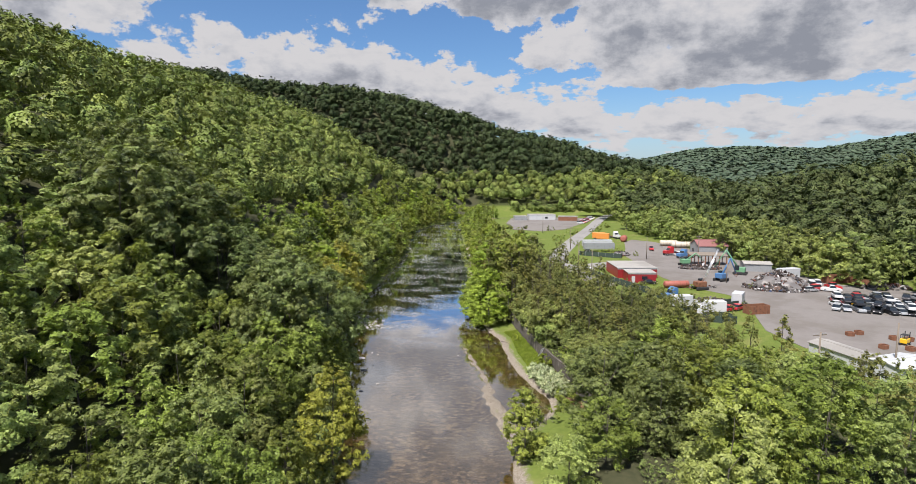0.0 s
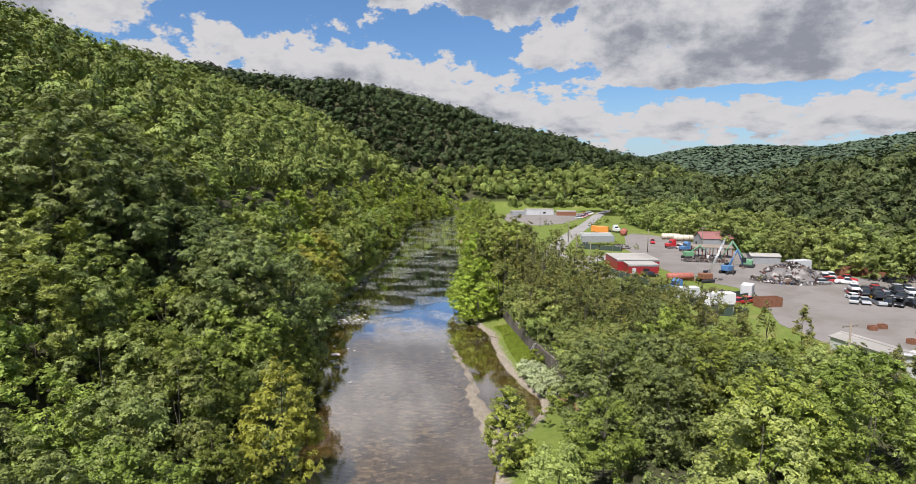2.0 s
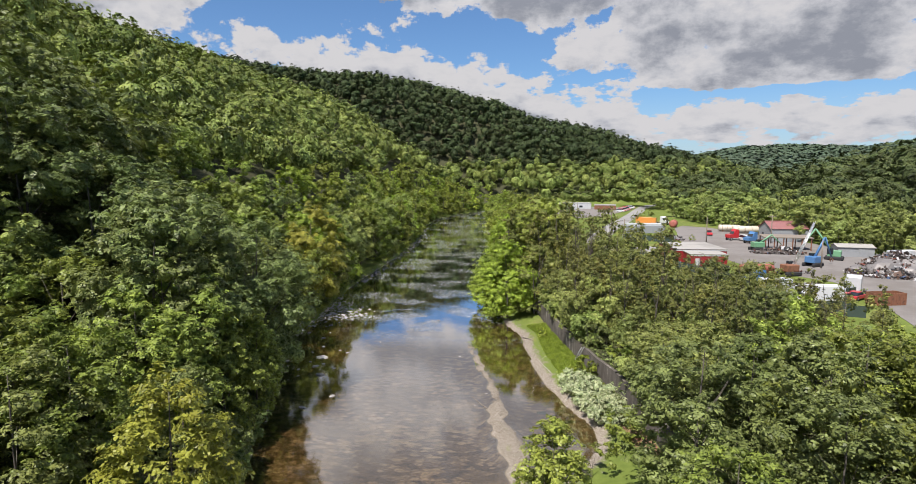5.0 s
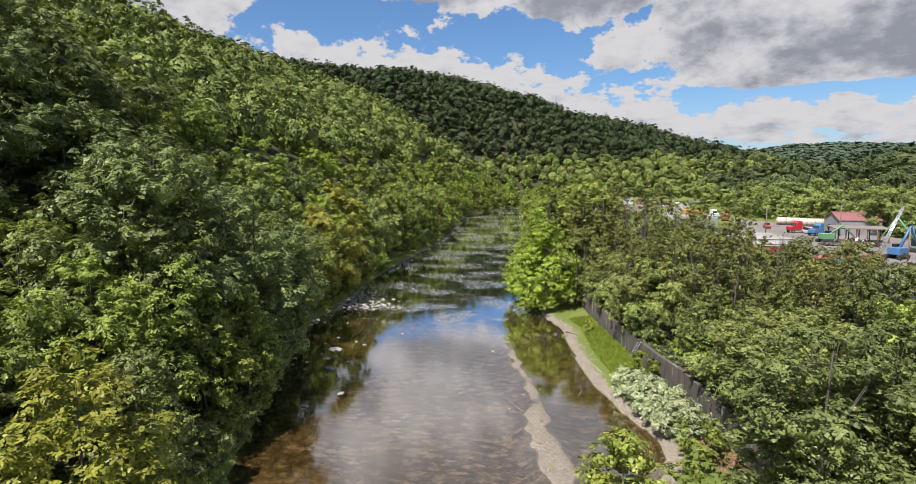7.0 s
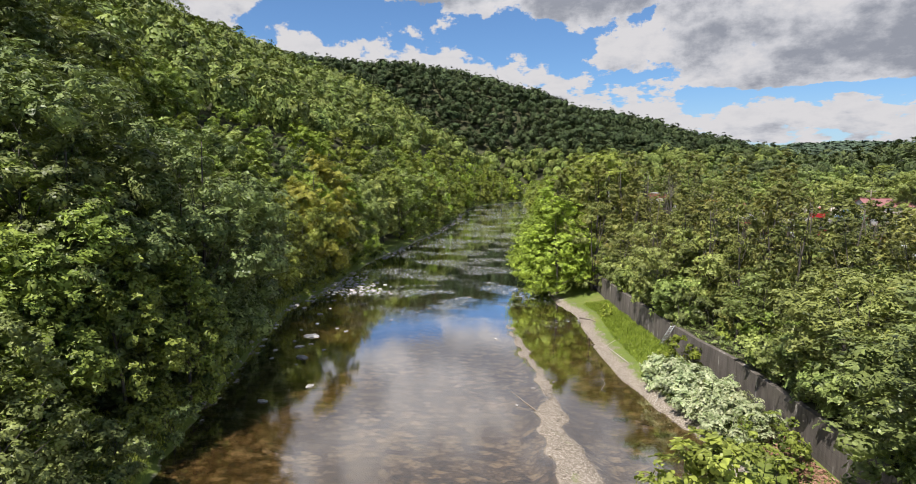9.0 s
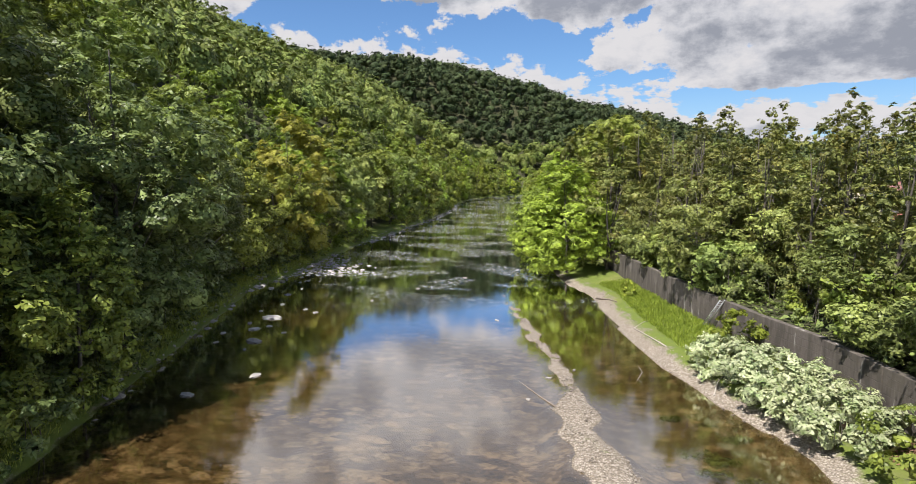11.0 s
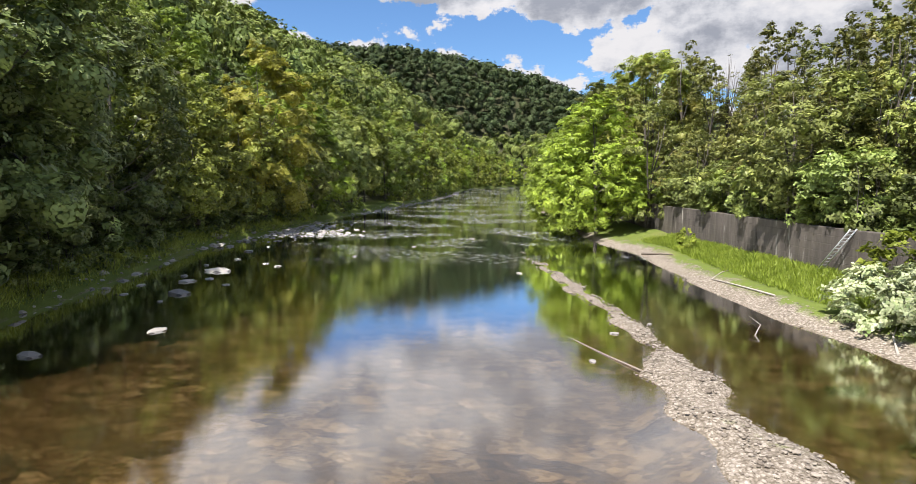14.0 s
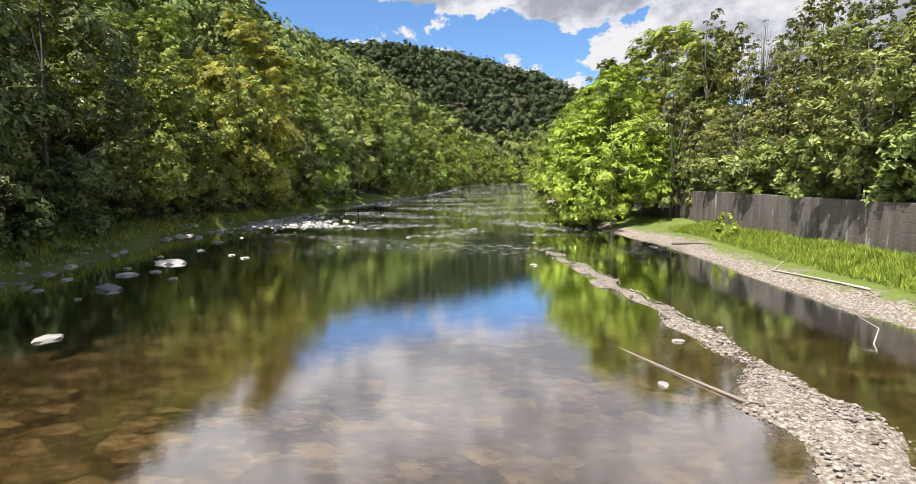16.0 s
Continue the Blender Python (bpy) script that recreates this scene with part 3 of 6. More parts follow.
def make_tree(name, seed, H, R, base, shape, clumps, leaves, size, leaf, label, category="tree", stems=1, limbs=8, trunk_r=None, aspect=0.62, stretch=0.95, core=0.46, corners=3):
    rng = np.random.default_rng(seed)
    P, N, C, W = crown_points(rng, H, R, base, shape, clumps, leaves, stretch)
    root = new(name)
    root.empty_display_size = 0.5
    bm = bmesh.new()
    tr = trunk_r or H * 0.0105
    for s in range(stems):
        lean = rng.normal(size=2) * (0.03 if stems == 1 else 0.10) * H
        foot = rng.normal(size=2) * (0.0 if stems == 1 else 0.35)
        top = H * rng.uniform(0.78, 0.92)
        pts = [(foot[0] + lean[0] * (k / 6) ** 1.4 + rng.normal() * 0.05, foot[1] + lean[1] * (k / 6) ** 1.4 + rng.normal() * 0.05, -0.5 + (top + 0.5) * k / 6) for k in range(7)]
        tube(bm, pts, [tr * (1.25 if k == 0 else 1) * (1 - 0.85 * k / 6) for k in range(7)], 6)
        for j in rng.choice(len(C), min(limbs // stems + 1, len(C)), replace=False):
            c = C[j]
            k = np.clip((c[2] * 0.62) / top, 0.12, 0.9)
            s0 = np.array([np.interp(k, np.linspace(0, 1, 7), [p[q] for p in pts]) for q in range(3)])
            midp = s0 * 0.5 + c * 0.5 + np.array([0, 0, -0.06 * np.linalg.norm(c - s0)])
            r0 = tr * (1 - 0.8 * k) * 0.55
            tube(bm, [s0, midp, c], [r0, r0 * 0.6, r0 * 0.15], 4)
    part("trunk", bm, M["bark"], root, "grey-brown trunk with limbs")
    crown = new("crown", quads_mesh("crown", cards(P, N, size, rng, aspect, corners=corners), M[leaf], clump_cores(rng, C, W, stretch, core) if core else None, corners))
    crown.parent = root
    return tagged(root, label, category)


class Grove:
    """Trees of a kind: the first one is built, the others are its copies."""

    def __init__(self):
        self.kinds, self.made = {}, {}

    def kind(self, key, **spec):
        self.kinds[key] = spec

    def plant(self, key, x, y, h=None, turn=None, rng=random, sink=0.0, wide=1.0):
        variants = self.kinds[key].get("variants", 2)
        v = rng.randrange(variants)
        spec = {k: w for k, w in self.kinds[key].items() if k not in ("variants", "group")}
        s = (h or spec["H"]) / spec["H"]
        z = float(height(x, y)) - sink
        m = Matrix.LocRotScale((x, y, z), Euler((0, 0, turn if turn is not None else rng.uniform(0, 6.28))), (s * wide, s * wide, s))
        if (key, v) not in self.made:
            ob = make_tree(seed=hash_of(key) + v * 17, **spec)
            ob["group"] = self.kinds[key].get("group", "trees along the river")
            ob.matrix_basis = m
            self.made[key, v] = ob
            return ob
        first = self.made[key, v]
        ob = copy_thing(first, Matrix())
        ob.matrix_basis = m
        return ob


def hash_of(text):
    return sum((i + 1) * ord(c) for i, c in enumerate(text)) % 9973


G = Grove()
G.kind("maple", name="maple_tree", H=15, R=5.2, base=1.4, shape="round", clumps=64, leaves=5600, size=0.40, leaf="leaf_green", label="leafy green broadleaf tree on the riverbank", variants=3)
G.kind("oak", name="oak_tree", H=22, R=6.4, base=1.2, shape="round", clumps=84, leaves=7600, size=0.46, leaf="leaf_dark", label="tall dark green broadleaf tree on the bank", variants=3)
G.kind("poplar", name="poplar_tree", H=17, R=2.7, base=0.6, shape="column", clumps=70, core=0.3, leaves=3200, size=0.37, stretch=1.5, leaf="leaf_olive", label="tall olive green poplar with airy foliage", variants=3)
G.kind("sycamore", name="sycamore_tree", H=13, R=4.4, base=0.1, shape="egg", clumps=80, leaves=7000, size=0.44, stretch=0.9, leaf="leaf_bright", label="bright green young sycamore leaning over the water", variants=2)
G.kind("sumac", name="sumac_tree", H=10, R=4.8, base=1.0, shape="vase", clumps=46, core=0.42, leaves=5600, size=0.40, leaf="leaf_pale", label="pale green many-stemmed sumac above the wall", stems=4, variants=2, aspect=0.36)
G.kind("willow", name="willow_tree", H=11, R=3.6, base=0.8, shape="round", clumps=44, core=0.42, leaves=4200, size=0.34, leaf="leaf_olive", label="grey-green willow beside the river", stems=3, variants=2, aspect=0.4)
G.kind("yellow", name="ash_tree", H=13, R=3.6, base=1.5, shape="egg", clumps=46, core=0.42, leaves=4600, size=0.38, leaf="leaf_yellow", label="yellowing ash tree on the riverbank", variants=1)
G.kind("spire", name="ash_tree", H=13, R=3.2, base=0.4, shape="egg", clumps=60, core=0.45, leaves=5200, size=0.38, stretch=1.2, leaf="leaf_green", label="pointed yellow-green ash tree on the riverbank", variants=2)
G.kind("mid_maple", name="maple_tree", H=16, R=5.4, base=1.2, shape="round", clumps=44, leaves=2200, size=0.74, leaf="leaf_green", label="green broadleaf tree in the riverside wood", variants=4, limbs=2)
G.kind("mid_bright", name="sycamore_tree", H=15, R=4.2, base=0.8, shape="egg", clumps=44, leaves=2000, size=0.70, leaf="leaf_bright", label="bright green sycamore in the riverside wood", variants=2, limbs=2)
G.kind("mid_oak", name="oak_tree", H=22, R=6.8, base=1.2, shape="round", clumps=50, leaves=2600, size=0.84, leaf="leaf_dark", label="dark green broadleaf tree in the wood", variants=3, limbs=2)
G.kind("mid_poplar", name="poplar_tree", H=18, R=3.6, base=0.6, shape="egg", clumps=44, core=0.46, leaves=2000, size=0.62, stretch=1.3, leaf="leaf_olive", label="olive green poplar behind the river wall", variants=2, limbs=2)
G.kind("far_maple", name="maple_tree", H=16, R=5.2, base=0.6, shape="round", clumps=30, leaves=900, size=1.1, leaf="leaf_green", label="green broadleaf tree beside the river", variants=3, limbs=2)
G.kind("far_bright", name="sycamore_tree", H=15, R=4.6, base=0.4, shape="egg", clumps=30, leaves=900, size=1.0, leaf="leaf_bright", label="bright green tree beside the river", variants=2, limbs=2)
G.kind("maple_pale", name="locust_tree", H=14, R=4.8, base=1.2, shape="round", clumps=60, leaves=6000, size=0.40, leaf="leaf_pale", label="pale green feathery tree on the riverbank", variants=2)
G.kind("mid_pale", name="willow_tree", H=13, R=4.4, base=0.4, shape="round", clumps=40, leaves=2000, size=0.66, leaf="leaf_pale", label="pale silvery green willow beside the river", variants=2, limbs=4)
G.kind("mid_yellow", name="walnut_tree", H=15, R=4.4, base=0.8, shape="egg", clumps=44, leaves=2400, size=0.62, leaf="leaf_yellow", label="yellow-green tree beside the river", variants=2, limbs=4)
G.kind("edge", name="locust_tree", H=14, R=6.2, base=0.6, shape="round", clumps=40, leaves=1900, size=0.85, leaf="leaf_pale", label="bright green rounded tree at the edge of the yard", variants=3, limbs=4, group="trees at the yard edge")
G.kind("shrub", name="shrub", H=3.2, R=2.3, base=0.0, shape="round", clumps=14, leaves=300, size=0.44, leaf="leaf_green", label="green shrub on the bank", category="shrub", variants=3, limbs=3, stems=3, trunk_r=0.03, group="shrubs on the banks")
G.kind("dark_shrub", name="shrub", H=4.5, R=3.0, base=0.0, shape="round", clumps=16, leaves=330, size=0.56, leaf="leaf_dark", label="dark green undergrowth below the trees", category="shrub", variants=3, limbs=3, stems=3, trunk_r=0.04, group="shrubs on the banks")
G.kind("bare", name="bare_tree", H=16, R=2.2, base=5.0, shape="column", clumps=46, core=0, leaves=300, size=0.28, leaf="leaf_olive", label="half bare grey tree with thin branches", variants=2, limbs=46, trunk_r=0.14)


def lx(y):
    return float(np.interp(y, LEFT_Y, LEFT_X))


def rx(y):
    return float(np.interp(y, RIGHT_Y, RIGHT_X))


def wx(y):
    return float(np.interp(y, WALL_Y, WALL_X))


def plant_banks():
    rng = random.Random(5)
    # left bank, near part: light trees first, then tall dark ones
    y = 17.0
    while y < 130:
        for d in (3.8, 11.0, 19.0, 27.0, 35.0, 43.0):
            yy, dd = y + rng.uniform(-2, 2), d + rng.uniform(-1.4, 1.4)
            if d > 30 and yy > 112:
                continue
            light = yy < (50 if d < 7 else 66)
            tall = (np.interp(yy, [0, 40, 70], [13, 14, 15]) if light else np.interp(yy, [58, 74, 92, 106, 140], [19, 23, 22, 18, 17])) * rng.uniform(0.86, 1.1)
            if d < 7:
                tall *= 0.84
            if light:
                key = rng.choice(["maple", "maple_pale", "maple", "spire" if d < 7 else "maple_pale"])
            else:
                key = "oak" if yy < 100 else rng.choice(["maple", "maple_pale", "maple"])
            if d > 23 or (d > 8 and yy > 104):
                key = key if key.startswith("mid_") else "mid_" + {"spire": "bright", "maple_pale": "pale"}.get(key, key)
            if d < 7 and (abs(yy - 48) < 4 or 59 < yy < 76):
                continue
            G.plant(key, lx(yy) - dd, yy, tall, rng=rng)
        for d in (1.6, 5.0):
            yy = y + rng.uniform(-3.5, 3.5)
            if d > 3 or not 76 < yy < 124:
                G.plant("dark_shrub" if yy > 46 else "shrub", lx(yy) - d - rng.uniform(0, 1.5), yy, rng.uniform(2.6, 4.8), rng=rng)
        y += 7.2
    for x, yy, h, key in ((-28.6, 62.5, 13.6, "spire"), (-27.2, 67.6, 13.2, "spire"), (-26.8, 73.0, 12.4, "spire"), (-25.0, 57.5, 10.5, "oak"), (-31.8, 65.5, 17.0, "maple"), (-33.2, 69.4, 24.5, "oak"), (-30.0, 79.8, 21.5, "oak"), (-55, 75, 21, "mid_oak")):
        G.plant(key, x, yy, h, rng=rng)
    for k in range(22):
        yy = 76 + k * 2.4 + rng.uniform(-0.8, 0.8)
        if k % 5 != 2:
            G.plant("dark_shrub", lx(yy) - rng.uniform(0.4, 1.6), yy, rng.uniform(1.2, 2.4), rng=rng)
    for k in range(26):
        yy = 40 + k * 1.5 + rng.uniform(-0.6, 0.6)
        G.plant("dark_shrub", lx(yy) - rng.uniform(0.5, 2.0), yy, rng.uniform(1.8, 3.4), rng=rng)
    for k in range(75):
        yy = 126 + k * 4.0 + rng.uniform(-1, 1)
        if not 160 < yy < 182:
            G.plant("shrub", lx(yy) - rng.uniform(0.2, 1.2), yy, rng.uniform(1.6, 3.2), rng=rng)
    for k in range(34):
        yy = 70 + k * 1.8 + rng.uniform(-0.6, 0.6)
        G.plant("dark_shrub", lx(yy) - rng.uniform(3.2, 6.5), yy, rng.uniform(3.6, 6.0), rng=rng)
    G.plant("mid_yellow", -39.5, 122, 21, rng=rng)
    G.plant("mid_pale", -41, 133, 14, rng=rng)
    G.plant("yellow", -19.3, 47.5, 15.5, rng=rng)
    # left bank, further on
    y = 132.0
    while y < 445:
        for d in (3.4, 11, 20):
            yy = y + rng.uniform(-2.5, 2.5)
            pre = "mid_" if yy < 235 else "far_"
            key = rng.choice((["bright", "maple", "pale", "pale", "bright", "maple"] if yy < 235 else ["bright", "maple"]) if d < 16 else ["maple", "bright", "oak" if yy < 235 else "maple"])
            G.plant(pre + key, lx(yy) - d - rng.uniform(-1, 2), yy, rng.uniform(13, 19), rng=rng)
        yy = y + rng.uniform(-3, 3)
        if not 160 < yy < 182:
            G.plant("shrub", lx(yy) - 1.4 - rng.uniform(0, 0.8), yy, rng.uniform(2.0, 4.0), rng=rng)
        y += 8.2
    # right bank beyond the wall
    G.plant("sycamore", -1.4, 121.5, 14.5, rng=rng, wide=1.15)
    G.plant("sycamore", -4.2, 129, 13.5, rng=rng, wide=1.1)
    G.plant("sycamore", -2.5, 137, 13.5, rng=rng)
    G.plant("willow", 3.6, 121.0, 13, rng=rng, wide=1.1)
    G.plant("willow", 7.2, 115.0, 7, rng=rng)
    G.plant("sumac", 9.9, 99.3, 9.2, rng=rng, wide=1.15)
    G.plant("sumac", 13.5, 97.0, 9, rng=rng)
    y = 136.0
    while y < 412:
        for d in (4, 10, 16):
            yy = y + rng.uniform(-2, 2)
            if y > 175 and d > 12:
                continue
            near = yy < 215
            key = rng.choice(["mid_bright", "mid_poplar"] if d < 6 else ["mid_poplar", "mid_poplar", "mid_maple"]) if near else rng.choice(["far_bright", "far_maple"])
            G.plant(key, rx(yy) + d + rng.uniform(-1, 1), yy, rng.uniform(11, 15) + (5 if yy < 165 else 0), rng=rng)
        y += 7.2
    # tall thin wood behind the wall
    for x, yy, h in ((4.5, 132, 20), (8.5, 129, 21), (12, 134, 19), (9, 121, 17), (13, 116, 19), (17, 122, 20), (20, 113, 19), (17, 107, 18), (23, 105, 19), (26, 116, 12),
                     (14.5, 111, 17), (21, 98, 17), (28, 97, 13), (16, 101, 16), (18, 93, 14), (24, 91, 13), (30, 106, 10), (22, 122, 15), (16, 130, 19), (34, 108, 8), (38, 102, 9), (41, 108, 9), (31, 118, 8), (27, 128, 8.5), (22, 136, 11), (35, 122, 6)):
        G.plant("poplar", x, yy, h * 0.88, rng=rng, wide=1.15)
    for x, yy, h in ((11.8, 97.8, 13.0), (14.3, 97.2, 13.5), (15.5, 91, 13.8), (17.4, 85, 14.4), (19.2, 81, 14.0), (21.2, 77, 13.4), (23.4, 73.5, 12.4), (20, 88.5, 14.0), (22.6, 83.5, 13.4), (17.5, 93.0, 14.0), (25, 79, 12.4), (13.5, 103, 14.0), (9.5, 106.5, 13.0)):
        G.plant("poplar", x, yy, h, rng=rng)
    for x, yy, h in ((10.8, 121, 15.5), (14, 124, 16), (27, 101, 12), (32, 98, 11)):
        G.plant("bare", x, yy, h, rng=rng)
    # right bank between the river and the yard, near part
    for x, yy, h, key, wide in ((5.2, 54, 10.2, "spire", 1.2), (9.5, 42, 8.2, "maple_pale", 1.1), (16, 60.2, 13.4, "oak", 1.3), (26.4, 58, 12.6, "maple", 1.2), (30, 43, 11.4, "spire", 1.6),
                                    (17.6, 74.5, 8.6, "sumac", 1.35), (19.5, 69.5, 8.4, "sumac", 1.25), (15.8, 86.5, 6.4, "sumac", 1.15), (21.5, 50, 10.5, "oak", 1.2), (14.5, 47, 8.6, "maple", 1.2),
                                    (21, 79, 8.6, "maple_pale", 1.1), (21.5, 64.5, 10.5, "oak", 1.2), (8.5, 64, 3, "shrub", 1.1), (25, 84, 10.6, "willow", 1), (27, 76, 11.8, "maple", 1), (26, 66, 13, "maple", 1),
                                    (33, 70, 9.3, "maple", 1), (36, 82, 9.5, "poplar", 1), (40, 88, 10.6, "poplar", 1), (38, 75, 6.9, "willow", 1), (44, 79, 10.6, "poplar", 1), (46, 68, 7.5, "willow", 1),
                                    (34, 60, 10.7, "maple", 1), (23, 56, 13, "maple", 1), (30, 49, 12.4, "oak", 1), (40, 54, 11.4, "maple_pale", 1), (50, 60, 9.4, "poplar", 1), (53, 50, 11.5, "willow", 1),
                                    (23, 33, 13, "maple", 1), (34, 38, 13, "maple", 1), (45, 42, 13, "maple", 1), (57, 40, 12.9, "poplar", 1), (61, 53, 9.6, "poplar", 1), (32, 94, 10.6, "willow", 1),
                                    (37, 95, 9.5, "poplar", 1), (66, 60, 7.4, "poplar", 1), (56, 68, 6.9, "poplar", 1), (43, 98, 8.5, "willow", 1), (35, 104, 9, "willow", 1), (38, 110, 7.4, "poplar", 1),
                                    (33, 114, 8.5, "poplar", 1), (29, 125, 8.5, "poplar", 1), (24, 131, 10.6, "poplar", 1), (30, 135, 6.4, "willow", 1), (22, 142, 11.7, "poplar", 1), (18, 140, 15.9, "poplar", 1),
                                    (12, 118, 9.5, "willow", 1), (15, 113, 10.6, "willow", 1), (12.5, 108, 9.5, "willow", 1), (18, 117, 10.6, "willow", 1), (17, 103, 9.5, "willow", 1),
                                    (21, 108, 10.6, "willow", 1), (14, 104, 8.5, "willow", 1), (16, 96, 8.5, "willow", 1), (20, 100, 9.5, "willow", 1), (24, 99, 9.5, "willow", 1), (11, 126, 10.6, "willow", 1),
                                    (16, 124, 11.7, "willow", 1), (30, 62, 11.6, "maple", 1), (40, 64, 8.9, "maple", 1), (28, 41, 13, "maple", 1), (39, 46, 13, "mid_maple", 1), (48, 52, 11.7, "mid_poplar", 1),
                                    (56, 60, 8.9, "mid_poplar", 1), (62, 66, 6.7, "mid_poplar", 1), (70, 64, 5.9, "mid_poplar", 1), (66, 54, 8.6, "mid_poplar", 1), (52, 72, 6.1, "mid_poplar", 1),
                                    (33, 54, 12, "mid_maple", 1), (46, 60, 9.7, "mid_poplar", 1), (60, 74, 5.5, "mid_poplar", 1), (50, 44, 13, "mid_poplar", 1), (31, 80, 9.5, "mid_maple", 1),
                                    (41, 82, 9.5, "mid_poplar", 1), (30, 88, 10.1, "mid_poplar", 1), (45, 90, 9, "mid_poplar", 1), (50, 80, 9.5, "mid_poplar", 1), (29, 101, 10.2, "maple", 1),
                                    (26, 107, 10.2, "willow", 1), (34, 99, 10.2, "willow", 1), (32, 107, 9.8, "willow", 1), (38, 104, 9.5, "mid_poplar", 1), (40, 97, 9.8, "mid_poplar", 1)):
        if key == "maple" and wide == 1 and int(x) % 2:
            key = "oak" if int(yy) % 3 else "maple_pale"
        G.plant(key, x, yy, h, rng=rng, wide=wide)
    for k in range(70):
        yy = rng.uniform(68, 130)
        G.plant(rng.choice(["shrub", "dark_shrub"]), wx(yy) + rng.choice([rng.uniform(1.6, 4), rng.uniform(3, 22)]), yy, rng.uniform(2.0, 4.2), rng=rng)
    # pale trees along the yard's far edge
    y = 112.0
    while y < 330:
        x = float(np.interp(y, EDGE_Y, EDGE_X))
        G.plant("edge", x - 1.5 + rng.uniform(-1, 1.5), y, rng.uniform(11, 14), rng=rng)
        G.plant("edge", x + 8 + rng.uniform(-1, 2), y + 5, rng.uniform(14, 17), rng=rng)
        G.plant("dark_shrub", x + 3 + rng.uniform(-1, 2), y + 4, rng.uniform(3, 5), rng=rng)
        y += 10.0


plant_banks()


def hull(rng, fine=2, lumps=0.40):
    """A lumpy domed crown of unit size: corners, triangles and normals."""
    bm = bmesh.new()
    bmesh.ops.create_icosphere(bm, subdivisions=fine, radius=0.5)
    off = Vector(rng.uniform(-50, 50, 3))
    tall = rng.uniform(0.24, 0.33)
    for v in bm.verts:
        # rounded heads of leaves with creases between them
        k = 0.80 + lumps * (0.9 * abs(noise.noise(v.co * 3.2 + off)) + 1.0 * abs(noise.noise(v.co * 7.5 + off))) + lumps * 0.5 * noise.noise(v.co * 2.0 - off)
        v.co = Vector((v.co.x * k, v.co.y * k, 0.66 + v.co.z * 2 * k * tall * (1.0 if v.co.z > 0 else 1.25)))
    bm.normal_update()
    out = np.array([v.co[:] for v in bm.verts]), np.array([[v.index for v in f.verts] for f in bm.faces]), np.array([f.normal[:] for f in bm.faces])
    bm.free()
    return out


def forest(name, places, label, leaf="leaf_forest"):
    """Woods as one body of foliage: lumpy crowns with loose leaf sprays. places: rows of x, y, z, height, width, detail."""
    rng = np.random.default_rng(len(places))
    kinds, unit = {}, np.array([10, 10, 16])
    for detail, fine, clumps, leaves, size in ((0, 3, 34, 1000, 0.66), (1, 3, 26, 480, 0.95), (2, 2, 20, 280, 1.3), (3, 2, 14, 110, 1.8), (4, 1, 6, 12, 5.0)):
        for v in range(9):
            P, F, N = hull(rng, fine, 0.34)
            c, nrm, C, W = crown_points(rng, 16.0, 5.0, 5.5, "round", clumps, leaves, 0.9, 1.5)
            sprays = cards(c, nrm, size, rng, 0.8, corners=3) / unit
            kinds[detail, v] = ((P - np.array([0, 0, 0.62])) * (0.76, 0.76, 0.78, 0.84, 1.0)[detail] + np.array([0, 0, (0.56, 0.56, 0.57, 0.58, 0.62)[detail]]), F, sprays)
    verts, faces, quads, count = [], [], [], 0
    for x, y, z, h, w, detail in places:
        P, F, S = kinds[int(detail), int(rng.integers(9))]
        a = rng.uniform(0, 6.28)
        c, s = math.cos(a), math.sin(a)
        faces.append(F + count)
        count += len(P)
        for V, out in ((P, verts), (S, quads)):
            out.append(np.stack([x + w * (V[:, 0] * c - V[:, 1] * s), y + w * (V[:, 0] * s + V[:, 1] * c), z + h * V[:, 2]], 1))
    verts, faces, quads = np.concatenate(verts), np.concatenate(faces), np.concatenate(quads)
    nt, nq = faces.size, len(quads)
    me = bpy.data.meshes.new(name)
    me.vertices.add(count + nq)
    me.vertices.foreach_set("co", np.concatenate([verts, quads]).astype(np.float32).ravel())
    me.loops.add(nt + nq)
    me.loops.foreach_set("vertex_index", np.concatenate([faces.ravel(), count + np.arange(nq)]))
    me.polygons.add(nt // 3 + nq // 3)
    me.polygons.foreach_set("loop_start", np.concatenate([np.arange(0, nt, 3), nt + np.arange(0, nq, 3)]))
    me.polygons.foreach_set("use_smooth", np.concatenate([np.ones(nt // 3, bool), np.zeros(nq // 3, bool)]))
    me.update(calc_edges=True)
    me.materials.append(M[leaf])
    return tagged(new(name, me), label, "forest", kind="stuff")


